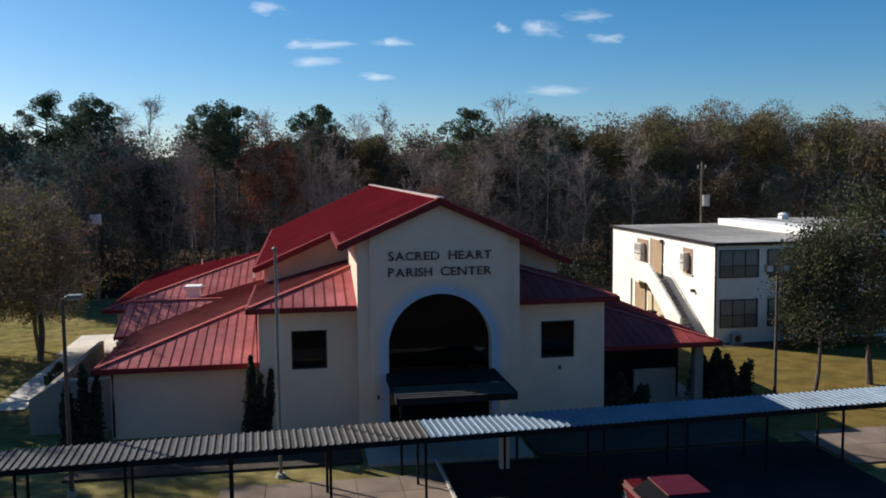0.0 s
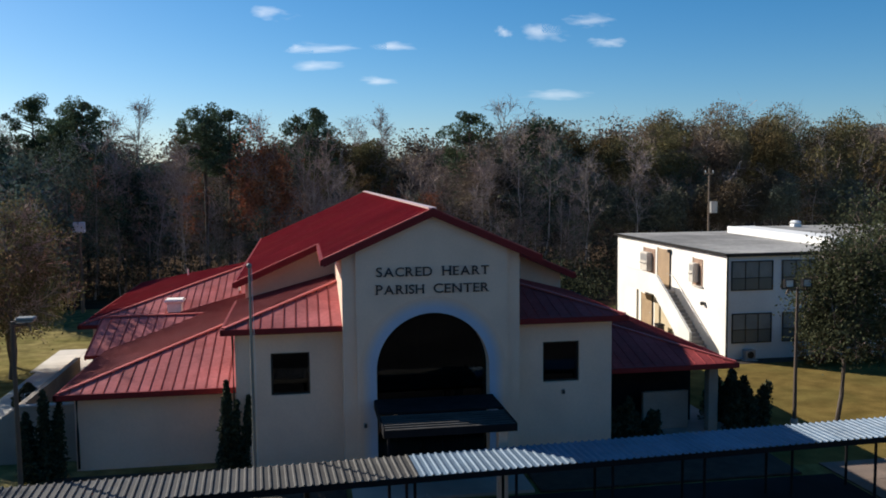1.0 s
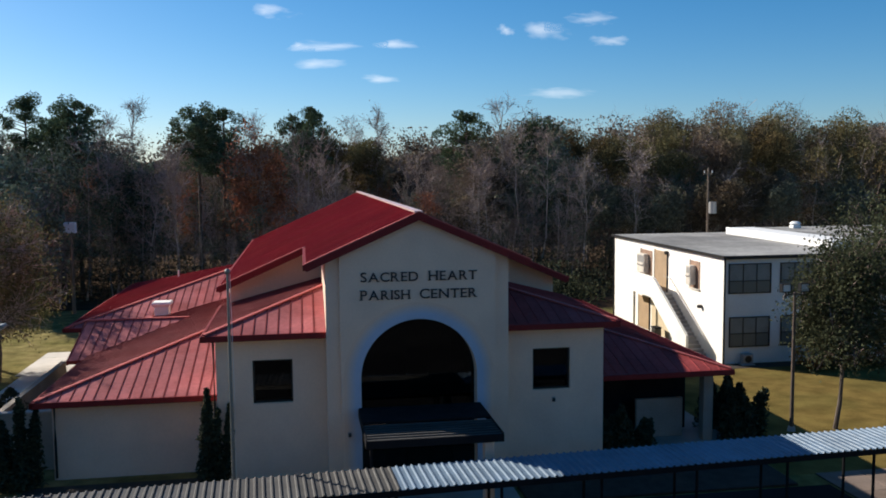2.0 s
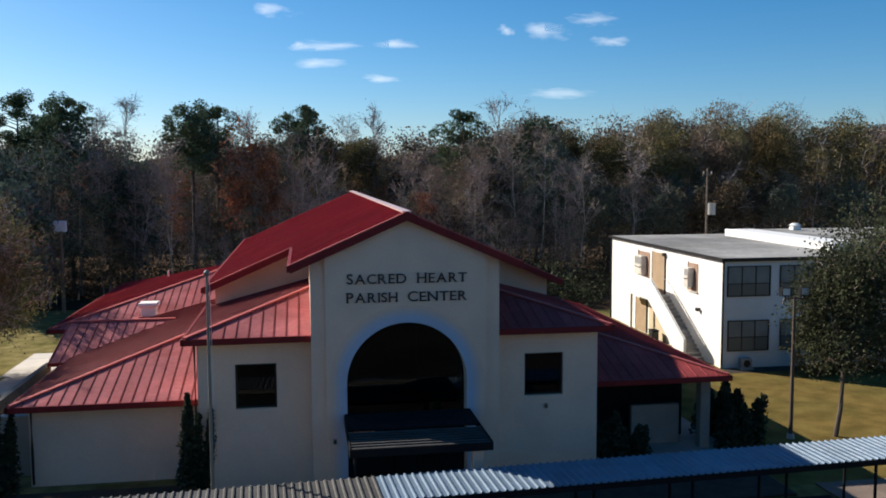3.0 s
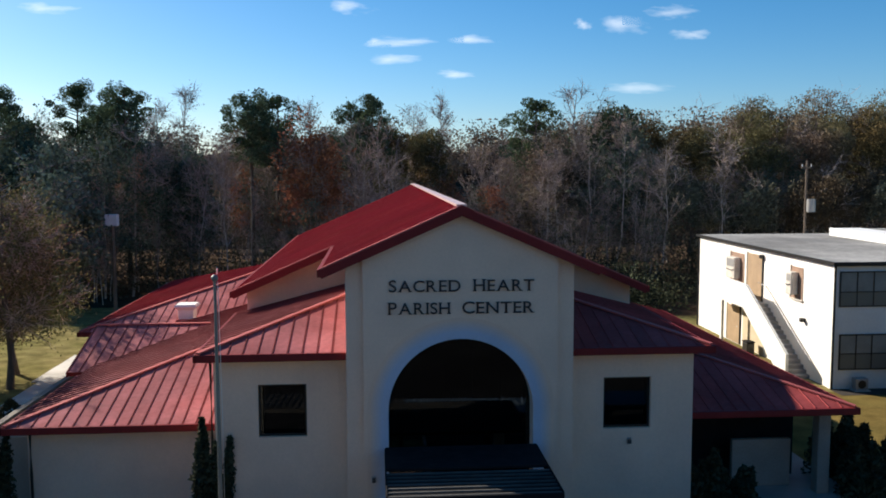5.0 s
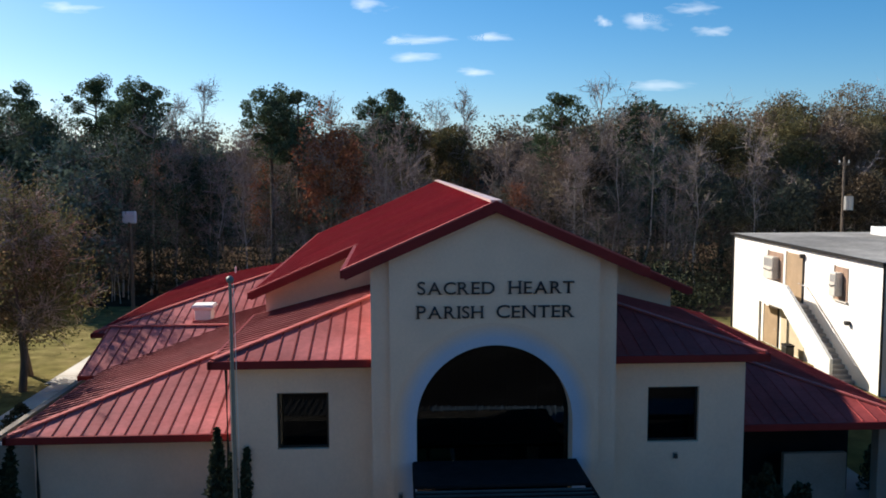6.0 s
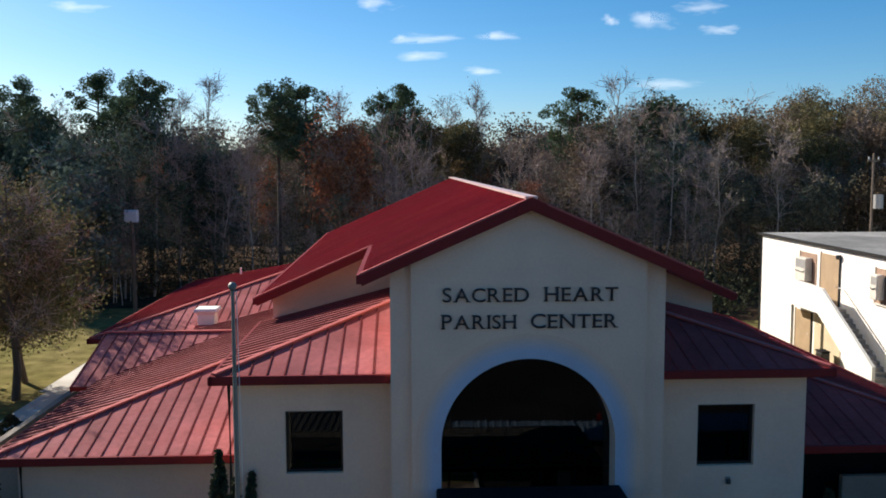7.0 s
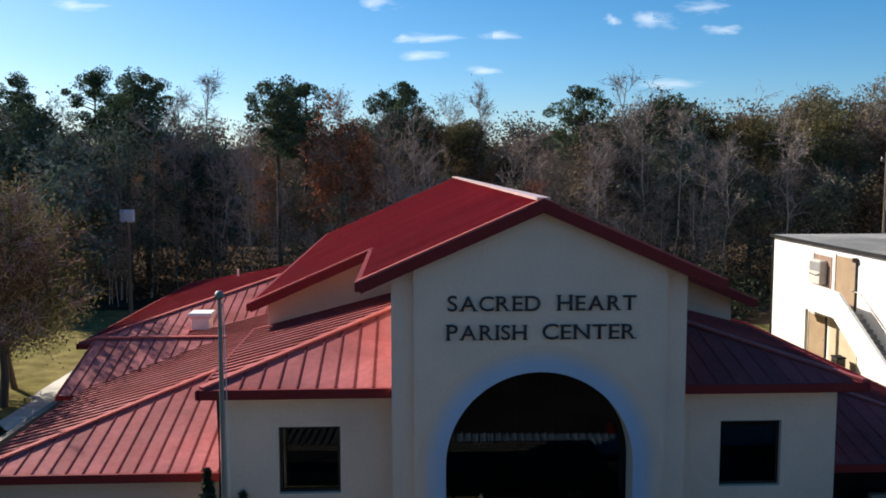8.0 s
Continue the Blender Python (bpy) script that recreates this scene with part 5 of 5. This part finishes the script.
def columnar(label, x, y, h, w, seed, stems):
    """Upright shrub of several ragged spires."""
    g = np.random.default_rng(seed)
    ob = thing("columnar_shrub", label, "shrub", (x, y, 0.05))
    for k in range(stems):
        hh = h * (1 if k == 0 else g.uniform(0.5, 0.92))
        bx, by = (g.uniform(-w, w), g.uniform(-w, w) * 0.6) if k else (0, 0)
        lx, ly = bx * 0.5 + g.normal(0, 0.12), g.normal(0, 0.08)
        part("stem", tube([(bx * 0.5, by * 0.5, -0.05), (bx + lx * 0.4, by + ly * 0.4, hh * 0.5), (bx + lx, by + ly, hh * 0.96)], [0.05, 0.03, 0.008], 5), BARK, ob)
        m = int(330 * hh)
        z = g.uniform(0.02, 1, m)
        rr = (w * 0.7) * (0.6 + 0.4 * np.abs(np.sin(z * 9 + k * 2))) * (1.05 - z) ** 0.6 * g.uniform(0.2, 1.1, m)
        az = g.uniform(0, 6.28, m)
        p = np.stack([bx + lx * z + rr * np.cos(az), by + ly * z + rr * np.sin(az), z * hh], 1)
        part("foliage", quads_mesh("foliage", [leaves(g, p, 0.09, 2.2)], [LEAF_SHRUB]), None, ob)
    return ob


columnar("slender dark forked shrub against the wall", -7.1, 0.72, 3.5, 0.4, 51, 8)
columnar("dark tangled tall shrub at the corner of the wing", -13.5, 1.9, 3.2, 0.6, 53, 10)
columnar("dark tangled tall shrub beside the garden wall", -19.0, 4.6, 2.8, 0.8, 54, 10)
columnar("dark tangled tall shrub beside the garden wall", -19.8, 7.0, 4.0, 0.9, 55, 9)
columnar("dark ragged shrub at the porch corner", 13.1, 2.4, 2.3, 0.8, 56, 11)
columnar("dark ragged shrub at the porch corner", 13.4, 4.2, 2.2, 0.8, 57, 10)
columnar("dark ragged shrub in the bed by the porch", 7.8, 1.3, 2.0, 0.7, 58, 9)
for i, (x, y, h, w) in enumerate(((-15.0, 18.5, 1.6, 0.7), (-17.0, 12.0, 1.2, 0.7))):
    shrub("garden_shrub", "dark rounded garden shrub", x, y, h, w, LEAF_SHRUB, 60 + i, 900)
for i, (x, y, h, w) in enumerate(((22.8, 13.0, 3.4, 1.0), (24.8, 13.4, 2.6, 1.1), (27.0, 13.5, 2.4, 1.2))):
    shrub("tall_shrub", "yellow-brown tall shrub against the block", x, y, h, w, LEAF_YELLOW, 70 + i, 1500, size=0.12)

# ---- clouds ----
cloud_mat = bpy.data.materials.new("thin_cloud")
cloud_mat.use_nodes = True
n, l = cloud_mat.node_tree.nodes, cloud_mat.node_tree.links
n.remove(n["Principled BSDF"])
tc = n.new("ShaderNodeTexCoord")
sub = n.new("ShaderNodeVectorMath")
sub.operation = "SUBTRACT"
sub.inputs[1].default_value = (0.5, 0.5, 0.5)
l.new(tc.outputs["Generated"], sub.inputs[0])
ln = n.new("ShaderNodeVectorMath")
ln.operation = "LENGTH"
l.new(sub.outputs[0], ln.inputs[0])
oi = n.new("ShaderNodeObjectInfo")
ns = n.new("ShaderNodeTexNoise")
ns.noise_dimensions = "4D"
ns.inputs["Scale"].default_value, ns.inputs["Detail"].default_value = 3.2, 9
l.new(tc.outputs["Generated"], ns.inputs["Vector"])
sc = n.new("ShaderNodeMath")
sc.operation = "MULTIPLY"
sc.inputs[1].default_value = 37.0
l.new(oi.outputs["Random"], sc.inputs[0])
l.new(sc.outputs[0], ns.inputs["W"])
ad = n.new("ShaderNodeMath")
ad.operation = "MULTIPLY_ADD"
ad.inputs[1].default_value, ad.inputs[2].default_value = -2.2, 0.55
l.new(ln.outputs["Value"], ad.inputs[0])
ad2 = n.new("ShaderNodeMath")
ad2.operation = "ADD"
rag = n.new("ShaderNodeMath")
rag.operation = "MULTIPLY_ADD"
rag.inputs[1].default_value, rag.inputs[2].default_value = 2.0, -0.5
l.new(ns.outputs["Fac"], rag.inputs[0])
l.new(ad.outputs[0], ad2.inputs[0]), l.new(rag.outputs[0], ad2.inputs[1])
mr = n.new("ShaderNodeMapRange")
mr.inputs["From Min"].default_value, mr.inputs["From Max"].default_value = 0.42, 1.25
mr.inputs["To Max"].default_value = 0.44
l.new(ad2.outputs[0], mr.inputs["Value"])
em, tp, mx = n.new("ShaderNodeEmission"), n.new("ShaderNodeBsdfTransparent"), n.new("ShaderNodeMixShader")
em.inputs[0].default_value, em.inputs[1].default_value = (0.93, 0.96, 1.0, 1), 0.78
l.new(mr.outputs[0], mx.inputs[0]), l.new(tp.outputs[0], mx.inputs[1]), l.new(em.outputs[0], mx.inputs[2])
l.new(mx.outputs[0], n["Material Output"].inputs["Surface"])
D = 2400.0
for dx, dz, w, h in ((-0.0264, 0.1783, 0.055, 0.016), (0.0316, 0.1409, 0.085, 0.012), (0.0, 0.1409, 0.022, 0.009), (0.1044, 0.1441, 0.052, 0.012), (0.022, 0.1221, 0.06, 0.012),
                     (0.09, 0.1062, 0.045, 0.010), (0.2822, 0.1605, 0.06, 0.020), (0.3367, 0.1759, 0.07, 0.016), (0.2352, 0.1626, 0.022, 0.012), (0.3612, 0.1517, 0.045, 0.012), (0.2895, 0.0906, 0.09, 0.014), (-0.3585, 0.1732, 0.055, 0.012)):
    bm = bmesh.new()
    bmesh.ops.create_grid(bm, x_segments=1, y_segments=1, size=0.5)
    ob = part("backdrop", bm, cloud_mat, at=pose(-5 + D * dx, -32 + D, 10.5 + D * dz, 90) @ Matrix.Diagonal((D * w * 1.6, D * h * 1.8, 1, 1)))
    tagged(ob, "small thin white cloud in the blue sky", "cloud", kind="structure")
